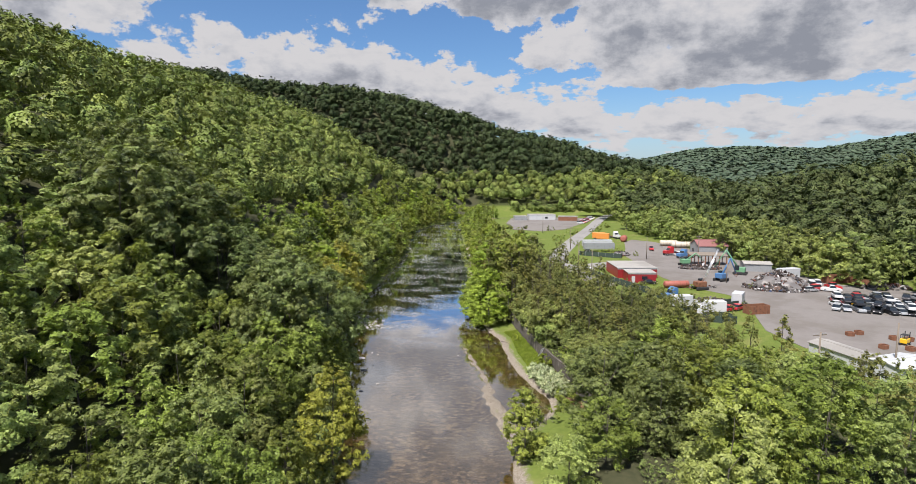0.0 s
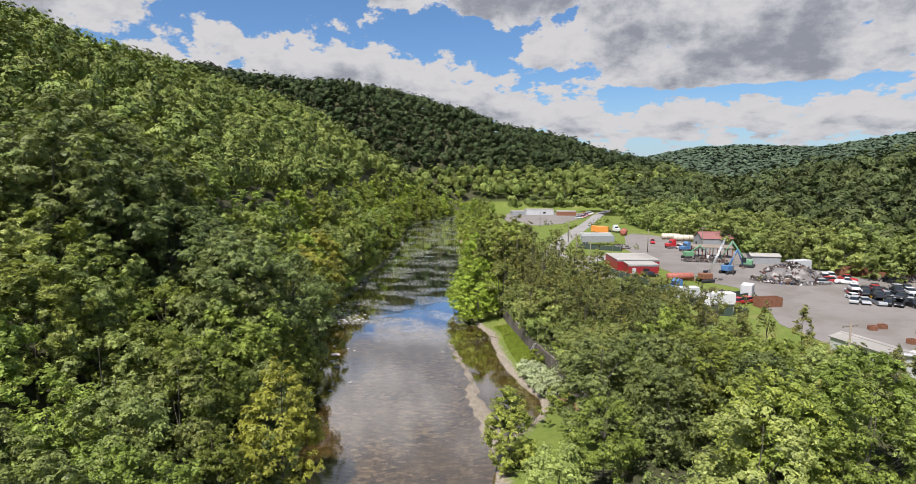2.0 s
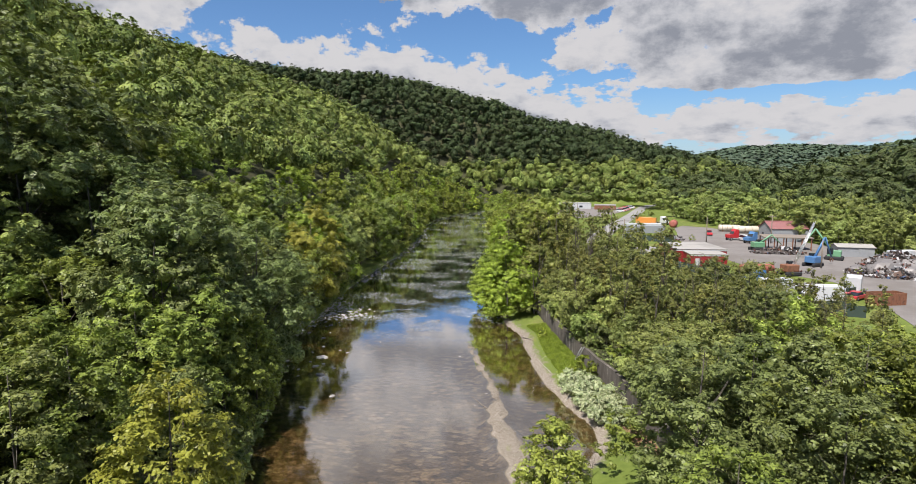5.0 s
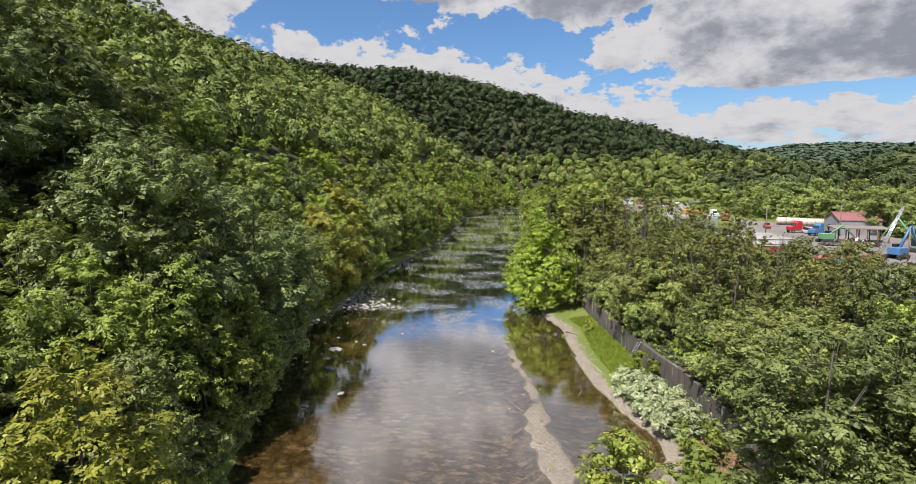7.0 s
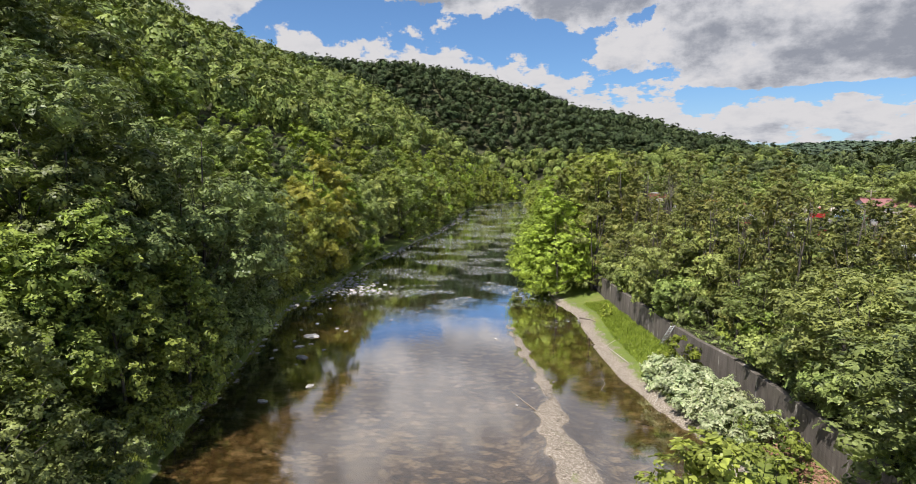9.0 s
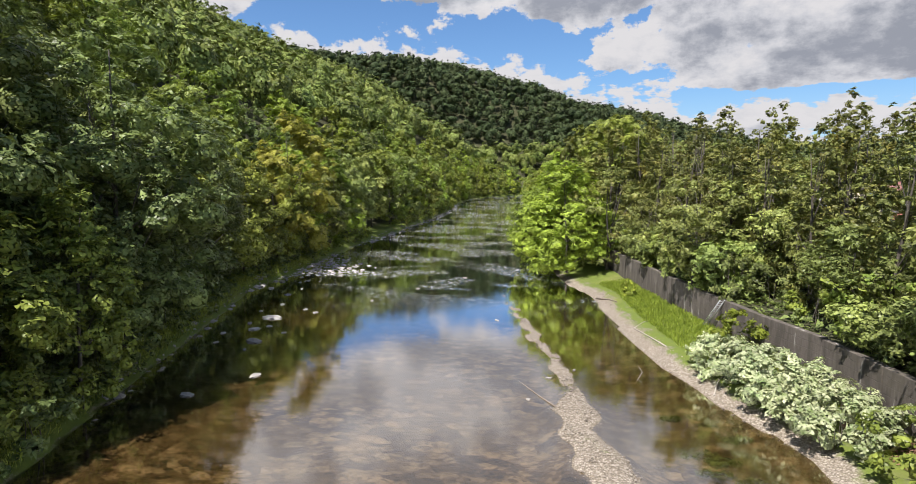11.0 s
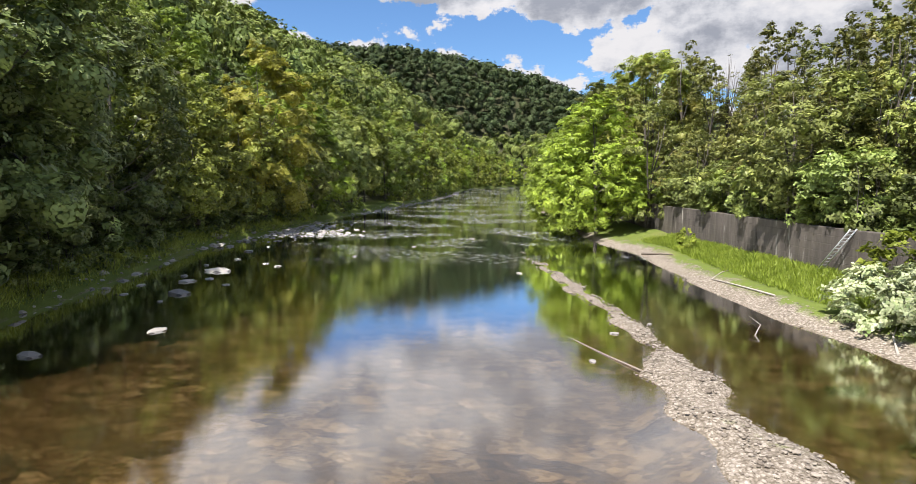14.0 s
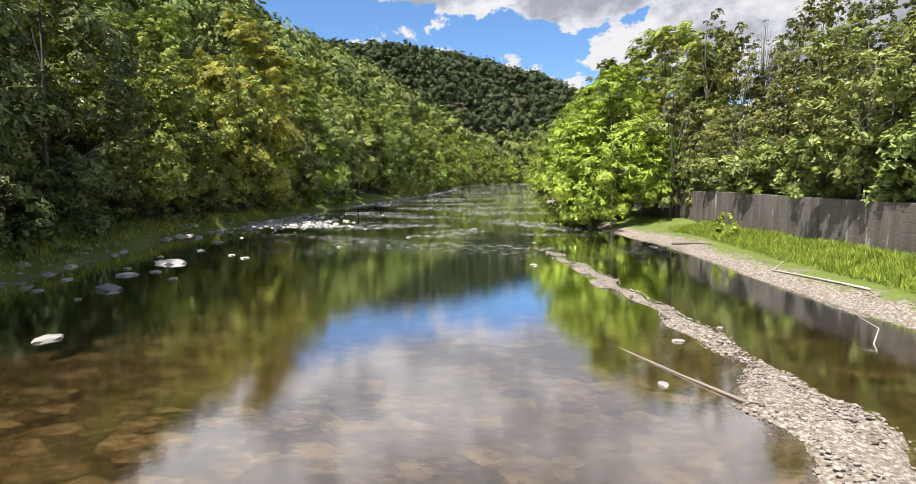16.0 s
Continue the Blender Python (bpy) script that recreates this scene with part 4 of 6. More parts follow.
def plant_forests():
    rng = np.random.default_rng(8)

    def scatter(x0, x1, y0, y1, gap, keep):
        xs, ys = np.meshgrid(np.arange(x0, x1, gap), np.arange(y0, y1, gap))
        xs = xs + rng.uniform(-0.42, 0.42, xs.shape) * gap + (np.arange(xs.shape[0]) % 2)[:, None] * gap / 2
        ys = ys + rng.uniform(-0.42, 0.42, xs.shape) * gap
        xs, ys = xs.ravel(), ys.ravel()
        k = keep(xs, ys)
        return xs[k], ys[k]

    def rows(xs, ys, h, w, near=150, mid=255, last=5000):
        zs = height(xs, ys)
        d = np.hypot(xs, ys - 20)
        return np.stack([xs, ys, zs - 1.0, rng.uniform(h * 0.68, h * 1.22, len(xs)), rng.uniform(w * 0.60, w * 1.25, len(xs)), (d > near) * 1 + (d > mid) * 1 + (d > last) * 1 + (d > 900) * 1], 1)

    lxs = lambda y: np.interp(y, LEFT_Y, LEFT_X)
    spur = lambda x: np.interp(x, SPUR_X, SPUR_Y)
    xs, ys = scatter(-330, -40, 0, 640, 8.8, lambda x, y: (x < lxs(y) - np.where(y < 112, 48, 27)) & (x > -(y + 19) * 1.02 - 22) & (y < spur(x) + 25))
    forest("woods_on_near_mountain", rows(xs, ys, 18, 10.8), "dense green broadleaf forest on the steep mountainside")
    xs, ys = scatter(-420, 330, 400, 740, 7.6, lambda x, y: (height(x, y) > 9) & (y < 676) & (y > spur(x) + 20) & (y > 455 - 0.3 * np.minimum(x, 0)) & (x > -0.62 * y))
    # crowns above 30 m get the colour with cloud shadow in it
    low = height(xs, ys) < 30
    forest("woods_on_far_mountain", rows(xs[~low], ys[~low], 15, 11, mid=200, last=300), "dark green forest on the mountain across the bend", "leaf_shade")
    forest("woods_on_lower_slope", rows(xs[low], ys[low], 15, 11, mid=200, last=300), "green forest at the foot of the far mountain")
    ex = lambda y: np.interp(y, EDGE_Y, EDGE_X)
    xs, ys = scatter(60, 420, 80, 560, 9.5, lambda x, y: (x > ex(y) + 15) & (x < ex(y) + 135) & (x < 40 + 0.95 * y))
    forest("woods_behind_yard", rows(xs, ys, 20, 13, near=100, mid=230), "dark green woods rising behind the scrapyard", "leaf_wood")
    xs, ys = scatter(-100, 330, 385, 640, 9.0, lambda x, y: (height(x, y) <= 9) & ((x > np.interp(y, RIGHT_Y, RIGHT_X) + 6) | (y > 500)) & (x > -60) & ~((x < 62 + 0.3 * (y - 380)) & (y < 418)))
    forest("woods_on_valley_floor", rows(xs, ys, 15, 12), "green woods on the valley floor")
    xs, ys = scatter(80, 1400, 560, 1500, 19.0, lambda x, y: (x / y > 0.14) & (x / y < 0.80) & (x > 300))
    forest("woods_down_the_valley", rows(xs, ys, 16, 22, last=500), "green forest further down the valley", "leaf_haze")
    xs, ys = scatter(330, 1900, 1500, 2330, 18.0, lambda x, y: (x / y > 0.2) & (x / y < 0.78))
    forest("woods_on_distant_ridge", rows(xs, ys, 17, 22, last=900), "hazy green forest on the distant ridge", "leaf_haze")


plant_forests()


# ---------------------------------------------------------------- more materials
def plain_paint(name, colour, rough=0.5, wear=0.25, metal=0.0, rust=(0.16, 0.07, 0.035)):
    m, n = material(name)
    pos = n.add("ShaderNodeTexCoord").outputs["Object"]
    a, b = n.noise(pos, 1.3, 5.0, 0.65), n.noise(pos, 14.0, 4.0, 0.6)
    tone = n.mix(n.math("MULTIPLY", b, 0.35), colour, tuple(c * 0.62 for c in colour))
    spots = n.smooth(n.math("ADD", n.math("MULTIPLY", a, 0.75), n.math("MULTIPLY", b, 0.25)), 0.64 - wear * 0.3, 0.74 - wear * 0.2)
    col = n.mix(n.math("MULTIPLY", spots, min(1.0, wear * 2.2)), tone, rust)
    sh = n.add("ShaderNodeBsdfPrincipled", {"Base Color": col, "Roughness": rough, "Metallic": metal, "Normal": bump(n, b, 0.15, 0.02)})
    finish(n, sh.outputs[0])
    return m


def concrete_material():
    m, n = material("river_wall_concrete")
    pos = n.add("ShaderNodeNewGeometry").outputs["Position"]
    z = n.add("ShaderNodeSeparateXYZ", {0: pos}).outputs[2]
    a, b = n.noise(pos, 0.5, 5.0, 0.6), n.noise(pos, 7.0, 5.0, 0.65)
    drip_dapple = n.noise(n.add("ShaderNodeMapping", {"Vector": pos, "Scale": (1.0, 1.0, 0.16)}).outputs[0], 1.7, 5.0, 0.65)
    col = n.mix(b, (0.070, 0.058, 0.048), (0.135, 0.118, 0.101))
    col = n.mix(n.math("MULTIPLY", n.smooth(drip_dapple, 0.42, 0.60), 0.6), col, (0.042, 0.035, 0.028))
    # pale streaks: dappled sun between the trees, painted into the wall colour
    col = n.mix(n.math("MULTIPLY", n.smooth(drip_dapple, 0.40, 0.33), 0.65), col, (0.36, 0.34, 0.31))
    col = n.mix(n.math("MULTIPLY", n.smooth(a, 0.5, 0.65), 0.5), col, (0.085, 0.074, 0.055))
    lines = n.math("PINGPONG", n.math("ADD", z, n.math("MULTIPLY", a, 0.02)), 0.23)
    groove = n.smooth(lines, 0.018, 0.0)
    col = n.mix(n.math("MULTIPLY", groove, 0.3), col, (0.08, 0.07, 0.06))
    h = n.math("SUBTRACT", n.math("MULTIPLY", b, 0.4), groove)
    sh = n.add("ShaderNodeBsdfPrincipled", {"Base Color": col, "Roughness": 0.92, "Normal": bump(n, h, 0.6, 0.03)})
    finish(n, sh.outputs[0])
    return m


def gravel_yard_material(name, lo, hi, patch):
    m, n = material(name)
    pos = n.add("ShaderNodeNewGeometry").outputs["Position"]
    a, b, c = n.noise(pos, 0.09, 5.0, 0.6), n.noise(pos, 0.9, 6.0, 0.7), n.noise(pos, 22.0, 3.0, 0.7)
    col = n.mix(b, lo, hi)
    col = n.mix(n.math("MULTIPLY", n.smooth(a, 0.46, 0.64), 0.6), col, patch)
    col = n.mix(n.math("MULTIPLY", n.smooth(c, 0.6, 0.72), 0.3), col, tuple(v * 0.5 for v in lo))
    sh = n.add("ShaderNodeBsdfPrincipled", {"Base Color": col, "Roughness": 0.9, "Normal": bump(n, c, 0.4, 0.02)})
    finish(n, sh.outputs[0])
    return m


def stone_material(name, lo, hi):
    m, n = material(name)
    geo = n.add("ShaderNodeNewGeometry")
    rnd = n.math("FRACT", n.math("ADD", geo.outputs["Random Per Island"], n.add("ShaderNodeObjectInfo").outputs["Random"]))
    b = n.noise(geo.outputs["Position"], 9.0, 5.0, 0.7)
    col = n.mix(rnd, lo, hi)
    col = n.mix(n.math("MULTIPLY", b, 0.5), col, tuple(v * 0.55 for v in lo))
    sh = n.add("ShaderNodeBsdfPrincipled", {"Base Color": col, "Roughness": 0.85, "Normal": bump(n, b, 0.4, 0.03)})
    finish(n, sh.outputs[0])
    return m


def scrap_material():
    m, n = material("mixed_scrap_metal")
    geo = n.add("ShaderNodeNewGeometry")
    rnd = geo.outputs["Random Per Island"]
    col = n.ramp(rnd, [(0.0, (0.03, 0.028, 0.027)), (0.34, (0.085, 0.048, 0.032)), (0.50, (0.20, 0.195, 0.19)), (0.62, (0.55, 0.55, 0.55)), (0.78, (0.06, 0.065, 0.075)), (0.93, (0.20, 0.05, 0.035)), (0.96, (0.05, 0.10, 0.20)), (0.98, (0.11, 0.075, 0.05))], "CONSTANT")
    b = n.noise(geo.outputs["Position"], 6.0, 4.0, 0.7)
    col = n.mix(n.math("MULTIPLY", b, 0.5), col, (0.12, 0.08, 0.06))
    sh = n.add("ShaderNodeBsdfPrincipled", {"Base Color": col, "Roughness": 0.55, "Metallic": 0.3, "Normal": bump(n, b, 0.4, 0.03)})
    finish(n, sh.outputs[0])
    return m


def glass_material():
    m, n = material("dark_window_glass")
    sh = n.add("ShaderNodeBsdfPrincipled", {"Base Color": (0.02, 0.025, 0.03, 1), "Roughness": 0.08, "Specular IOR Level": 0.6})
    finish(n, sh.outputs[0])
    return m


def ribbed_material(name, colour, pitch=0.6, wear=0.15):
    """Sheet metal with ribs."""
    m, n = material(name)
    pos = n.add("ShaderNodeTexCoord").outputs["Object"]
    x = n.add("ShaderNodeSeparateXYZ", {0: pos}).outputs[0]
    rib = n.smooth(n.math("PINGPONG", x, pitch / 2), 0.03, 0.0)
    a = n.noise(pos, 0.8, 5.0, 0.65)
    col = n.mix(n.math("MULTIPLY", n.smooth(a, 0.5, 0.7), wear * 2), colour, tuple(c * 0.55 for c in colour))
    col = n.mix(n.math("MULTIPLY", rib, 0.35), col, tuple(c * 0.5 for c in colour))
    sh = n.add("ShaderNodeBsdfPrincipled", {"Base Color": col, "Roughness": 0.45, "Metallic": 0.1, "Normal": bump(n, n.math("ADD", rib, n.math("MULTIPLY", a, 0.1)), 0.5, 0.03)})
    finish(n, sh.outputs[0])
    return m


M["concrete"] = concrete_material()
M["yard"] = gravel_yard_material("yard_gravel", (0.138, 0.124, 0.113), (0.195, 0.178, 0.165), (0.112, 0.097, 0.082))
M["road"] = gravel_yard_material("road_asphalt", (0.19, 0.18, 0.17), (0.26, 0.25, 0.24), (0.16, 0.15, 0.145))
M["stone"] = stone_material("pale_river_stone", (0.22, 0.20, 0.175), (0.46, 0.435, 0.40))
M["pebble"] = stone_material("brown_pebbles", (0.13, 0.105, 0.080), (0.40, 0.35, 0.285))
M["scrap"] = scrap_material()
M["glass"] = glass_material()
M["tyre"] = plain_paint("tyre_rubber", (0.02, 0.02, 0.021), 0.85, 0.0)
M["rim"] = plain_paint("steel_rim", (0.35, 0.35, 0.36), 0.4, 0.3, 0.6)
M["red"] = ribbed_material("red_painted_metal_wall", (0.27, 0.022, 0.026), 0.5, 0.1)
M["red_roof"] = ribbed_material("faded_red_metal_roof", (0.26, 0.115, 0.105), 0.7, 0.2)
M["white_metal"] = ribbed_material("white_painted_sheet_metal", (0.48, 0.49, 0.50), 0.9, 0.2)
M["grey_metal"] = ribbed_material("grey_sheet_metal", (0.27, 0.28, 0.29), 0.7, 0.25)
M["flat_roof"] = gravel_yard_material("pale_flat_roof", (0.24, 0.225, 0.205), (0.34, 0.325, 0.30), (0.18, 0.17, 0.155))
M["rust"] = plain_paint("rusted_steel", (0.23, 0.10, 0.055), 0.8, 0.5, 0.2, (0.11, 0.05, 0.03))
M["tank_red"] = plain_paint("rusty_red_tank", (0.33, 0.10, 0.075), 0.7, 0.4)
M["tank_beige"] = plain_paint("weathered_beige_tank", (0.50, 0.45, 0.36), 0.6, 0.35)
M["wood"] = plain_paint("weathered_grey_wood", (0.20, 0.165, 0.13), 0.9, 0.2, 0.0, (0.10, 0.08, 0.06))
M["alu"] = plain_paint("dull_aluminium", (0.62, 0.63, 0.64), 0.38, 0.1, 0.7, (0.35, 0.34, 0.33))
M["drift"] = plain_paint("bleached_driftwood", (0.36, 0.325, 0.275), 0.9, 0.2, 0.0, (0.3, 0.26, 0.2))
M["fence"] = plain_paint("dark_green_fence_screen", (0.035, 0.055, 0.042), 0.85, 0.15)
M["p_white"] = plain_paint("white_car_paint", (0.60, 0.60, 0.60), 0.3, 0.08)
M["p_black"] = plain_paint("black_car_paint", (0.018, 0.018, 0.02), 0.3, 0.08)
M["p_silver"] = plain_paint("silver_car_paint", (0.45, 0.46, 0.47), 0.3, 0.1, 0.4)
M["p_red"] = plain_paint("red_car_paint", (0.40, 0.025, 0.03), 0.3, 0.1)
M["p_yellow"] = plain_paint("yellow_car_paint", (0.72, 0.42, 0.02), 0.3, 0.08)
M["p_blue"] = plain_paint("blue_truck_paint", (0.07, 0.17, 0.34), 0.35, 0.15)
M["p_green"] = plain_paint("green_machine_paint", (0.13, 0.29, 0.16), 0.45, 0.25)
M["p_orange"] = plain_paint("orange_machine_paint", (0.62, 0.24, 0.05), 0.5, 0.3)


# ---------------------------------------------------------------- small builders
def box(bm, x, y, z, sx, sy, sz, turn=0.0, bevel=0.0, tilt=(0, 0)):
    """A box with its foot at z."""
    made = bmesh.ops.create_cube(bm, size=1.0)["verts"]
    m = Matrix.Translation((x, y, z + sz / 2)) @ Euler((tilt[0], tilt[1], turn)).to_matrix().to_4x4() @ Matrix.Diagonal((sx, sy, sz, 1))
    bmesh.ops.transform(bm, matrix=m, verts=made)
    if bevel:
        edges = list({e for v in made for e in v.link_edges})
        bmesh.ops.bevel(bm, geom=edges, offset=bevel, segments=1, affect="EDGES")


def rod(bm, a, b, r, sides=8):
    tube_closed(bm, [a, b], [r, r], sides)


def tube_closed(bm, pts, radii, sides=8):
    start = len(bm.verts)
    tube(bm, pts, radii, sides)
    bm.verts.ensure_lookup_table()
    bm.faces.new([bm.verts[start + k] for k in range(sides)][::-1])


def wedge(bm, profile, y0, y1, shrink=0.0, top=None):
    """Extrudes a side profile of (x, z) across y; corners above top are drawn in by shrink."""
    rings = []
    for y, sgn in ((y0, 1), (y1, -1)):
        rings.append([bm.verts.new((x, y + (sgn * shrink if top is not None and z > top else 0), z)) for x, z in profile])
    n = len(profile)
    bm.faces.new(rings[0])
    bm.faces.new(rings[1][::-1])
    for k in range(n):
        bm.faces.new((rings[0][k], rings[1][k], rings[1][(k + 1) % n], rings[0][(k + 1) % n]))
    bmesh.ops.recalc_face_normals(bm, faces=bm.faces)


def empty(name, m, label, category, group="", kind=""):
    ob = new(name)
    ob.empty_display_size = 0.3
    ob.matrix_basis = m
    return tagged(ob, label, category, group, kind)


def wheel(parent, x, y, z, r, w):
    bm = bmesh.new()
    tube_closed(bm, [(x, y - w / 2, z), (x, y + w / 2, z)], [r, r], 12)
    t = part("wheel", bm, M["tyre"], parent, "black tyre")
    bm = bmesh.new()
    tube_closed(bm, [(x, y - w / 2 - 0.01, z), (x, y + w / 2 + 0.01, z)], [r * 0.58, r * 0.58], 10)
    part("rim", bm, M["rim"], t, "grey steel rim")


# ---------------------------------------------------------------- river wall, ladder and bank
def build_wall():
    root = empty("wall_river", Matrix(), "stained board-marked concrete retaining wall above the riverbank", "wall", kind="structure")
    y, k = 60.0, 0
    rng = random.Random(3)
    while y < 129:
        y2 = y + 4.6
        a, b = Vector((wx(y), y, 0)), Vector((wx(y2), y2, 0))
        along = b - a
        bm = bmesh.new()
        box(bm, 0, 0.2, 0, along.length - 0.03, 0.42, WALL_TOP + 1.2 + rng.uniform(-0.05, 0.05), bevel=0.025)
        ob = part("wall_section", bm, M["concrete"], root)
        mid = (a + b) / 2
        ob.matrix_basis = Matrix.LocRotScale((mid.x + rng.uniform(-0.02, 0.02), mid.y, -1.2), Euler((0, 0, math.atan2(along.y, along.x) + math.pi)), None)
        y = y2


build_wall()


def build_ladder():
    foot, top = Vector((9.3, 94.2, float(height(9.3, 94.2)) - 0.03)), Vector((10.12, 92.3, 3.75))
    root = empty("ladder", Matrix(), "dull aluminium extension ladder leaning on the concrete wall", "ladder")
    way = (top - foot)
    side = way.cross(Vector((0, 0, 1))).normalized() * 0.2
    for sgn in (1, -1):
        bm = bmesh.new()
        tube_closed(bm, [foot + side * sgn, top + side * sgn], [0.04, 0.04], 6)
        part("rail", bm, M["alu"], root)
    for k in range(13):
        p = foot + way * ((k + 0.6) / 13.2)
        bm = bmesh.new()
        tube_closed(bm, [p - side, p + side], [0.022, 0.022], 6)
        part("rung", bm, M["alu"], root)


build_ladder()


def twig(name, pts, r, mat, label, category):
    bm = bmesh.new()
    tube_closed(bm, pts, [r * (1 - 0.6 * i / (len(pts) - 1)) for i in range(len(pts))], 7)
    me = bpy.data.meshes.new(name)
    bm.to_mesh(me)
    bm.free()
    me.materials.append(M[mat])
    return tagged(new(name, me), label, category)


def lay(pts, up=0.05):
    return [(x, y, max(0.0, float(height(x, y))) + up) for x, y in pts]


twig("driftwood_branch", lay([(6.0, 90.4), (5.5, 92.0), (4.9, 94.0), (4.3, 95.9), (5.2, 97.2), (5.9, 97.9)], 0.06), 0.05, "drift", "long bleached driftwood branch on the gravel shore", "branch")
twig("sunken_log", [(-1.6, 78.9, 0.05), (-2.6, 80.4, 0.02), (-3.7, 82.2, 0.0), (-5.2, 84.6, -0.10)], 0.04, "wood", "thin grey log lying half under water", "log")
twig("stranded_branch", lay([(1.8, 108.3), (3.0, 106.5), (3.6, 105.0)], 0.07), 0.12, "wood", "dark driftwood log at the waterline", "log")
twig("snag", [(3.2, 84.2, -0.2), (3.7, 84.9, 0.35), (3.5, 85.7, 0.5)], 0.025, "drift", "small bare snag standing in the shallows", "branch")
twig("shore_stick", lay([(7.4, 82.2), (7.9, 83.6), (8.5, 84.6)], 0.05), 0.05, "drift", "pale stick on the gravel shore", "branch")


def bank_plants():
    rng = random.Random(11)
    G.kind("knotweed", name="flowering_bush", H=2.5, R=2.3, base=0.0, shape="round", clumps=34, leaves=1700, size=0.34, leaf="leaf_cream", label="dense bush covered in cream blossom on the bank", category="bush", variants=2, limbs=4, stems=4, trunk_r=0.025, group="flowering bushes below the wall")
    G.kind("bigleaf", name="broadleaf_shrub", H=3.4, R=1.9, base=0.0, shape="round", clumps=24, leaves=800, size=0.46, leaf="leaf_bright", label="bright green large-leaved shrub beside the wall", category="shrub", variants=2, limbs=5, stems=4, trunk_r=0.03, group="shrubs below the wall")
    for x, y, h in ((8.6, 85.3, 2.3), (9.6, 83.0, 2.6), (10.4, 80.7, 2.6), (11.2, 78.4, 2.5), (11.8, 76.2, 2.4)):
        ob = G.plant("knotweed", x, y, h, rng=rng, sink=0.1)
    G.plant("bigleaf", 10.1, 87.4, 3.0, rng=rng)
    G.kind("overhang", name="sumac_shrub", H=4.2, R=2.6, base=0.2, shape="vase", clumps=26, leaves=1100, size=0.55, leaf="leaf_pale", label="pale green sumac shrub leaning over the wall", category="shrub", variants=2, limbs=6, stems=4, trunk_r=0.03, aspect=0.4, group="shrubs along the wall top")
    for k in range(22):
        y = 64 + k * 3.0 + rng.uniform(-0.8, 0.8)
        if y < 67:
            G.plant("overhang", wx(y) - rng.uniform(0.5, 1.4), y, rng.uniform(3.6, 5.2), rng=rng)
        if not 84 < y < 91:
            G.plant("overhang", wx(y) + rng.uniform(1.0, 2.0), y, rng.uniform(2.8, 4.4), rng=rng, wide=1.1)
    G.plant("bigleaf", 4.9, 107.0, 1.8, rng=rng, wide=0.7)
    G.plant("shrub", 13.2, 73.0, 3.0, rng=rng)
    G.plant("shrub", 12.0, 70.5, 3.2, rng=rng)


bank_plants()


def water_weed():
    """Dark weed lying on the bed of the shallow side channel."""
    rng = np.random.default_rng(17)
    for x, y, r in ((5.2, 75.6, 0.75), (6.2, 75.0, 0.55), (5.6, 73.9, 0.6), (6.9, 73.2, 0.45), (7.4, 77.2, 0.5), (4.6, 79.5, 0.4)):
        k = 170
        a, q = rng.uniform(0, 6.28, k), np.sqrt(rng.uniform(0, 1, k)) * r
        P = np.column_stack([x + q * np.cos(a) * 1.4, y + q * np.sin(a) * 0.8])
        z = np.minimum(height(P[:, 0], P[:, 1]) + 0.05 + rng.uniform(0, 0.1, k), -0.03)
        N = rng.normal(size=(k, 3)) * 0.3 + np.array([0, 0, 1.0])
        me = quads_mesh("water_weed", cards(np.column_stack([P, z]), N, 0.22, rng, 0.5), M["leaf_dark"])
        tagged(new("water_weed", me), "dark clump of weed under the shallow water", "water weed", "weed in the shallows")


water_weed()


def undergrowth():
    """Low leafy cover on the ground of the riverside wood."""
    rng = np.random.default_rng(12)
    P = []
    while len(P) < 15000:
        y = rng.uniform(26, 134)
        x = wx(y) + 0.6 + rng.uniform(0, 1) ** 1.2 * np.interp(y, [26, 60, 80, 100, 120, 134], [50, 40, 26, 24, 20, 14])
        P.append((x, y))
    P = np.array(P)
    z = height(P[:, 0], P[:, 1]) + np.abs(rng.normal(size=len(P))) * 0.45
    N = rng.normal(size=(len(P), 3)) * 0.5 + np.array([0, 0, 1.0])
    me = quads_mesh("undergrowth", cards(np.column_stack([P, z]), N, 0.62, rng), M["leaf_dark"])
    tagged(new("undergrowth", me), "low green undergrowth on the floor of the riverside wood", "undergrowth", kind="stuff")


undergrowth()


def grass_tufts(name, spots, label, tall=0.55, mat="leaf_grass"):
    rng = np.random.default_rng(len(spots))
    P = np.repeat(np.array(spots), 4, axis=0)
    n = len(P)
    P = P + np.column_stack([rng.normal(size=(n, 2)) * 0.10, np.zeros(n)])
    h = rng.uniform(0.5, 1.2, n)[:, None] * tall
    lean = np.column_stack([rng.normal(size=(n, 2)) * 0.35, np.ones(n)])
    side = np.column_stack([rng.normal(size=(n, 2)), np.zeros(n)])
    side /= np.linalg.norm(side, axis=1, keepdims=True)
    tip = P + lean * h
    mid = P + lean * h * 0.55 + side * 0.0
    V = np.stack([P, mid - side * 0.022, tip, mid + side * 0.022], 1).reshape(-1, 3)
    return tagged(new(name, quads_mesh(name, V, M[mat])), label, "grass", kind="stuff")


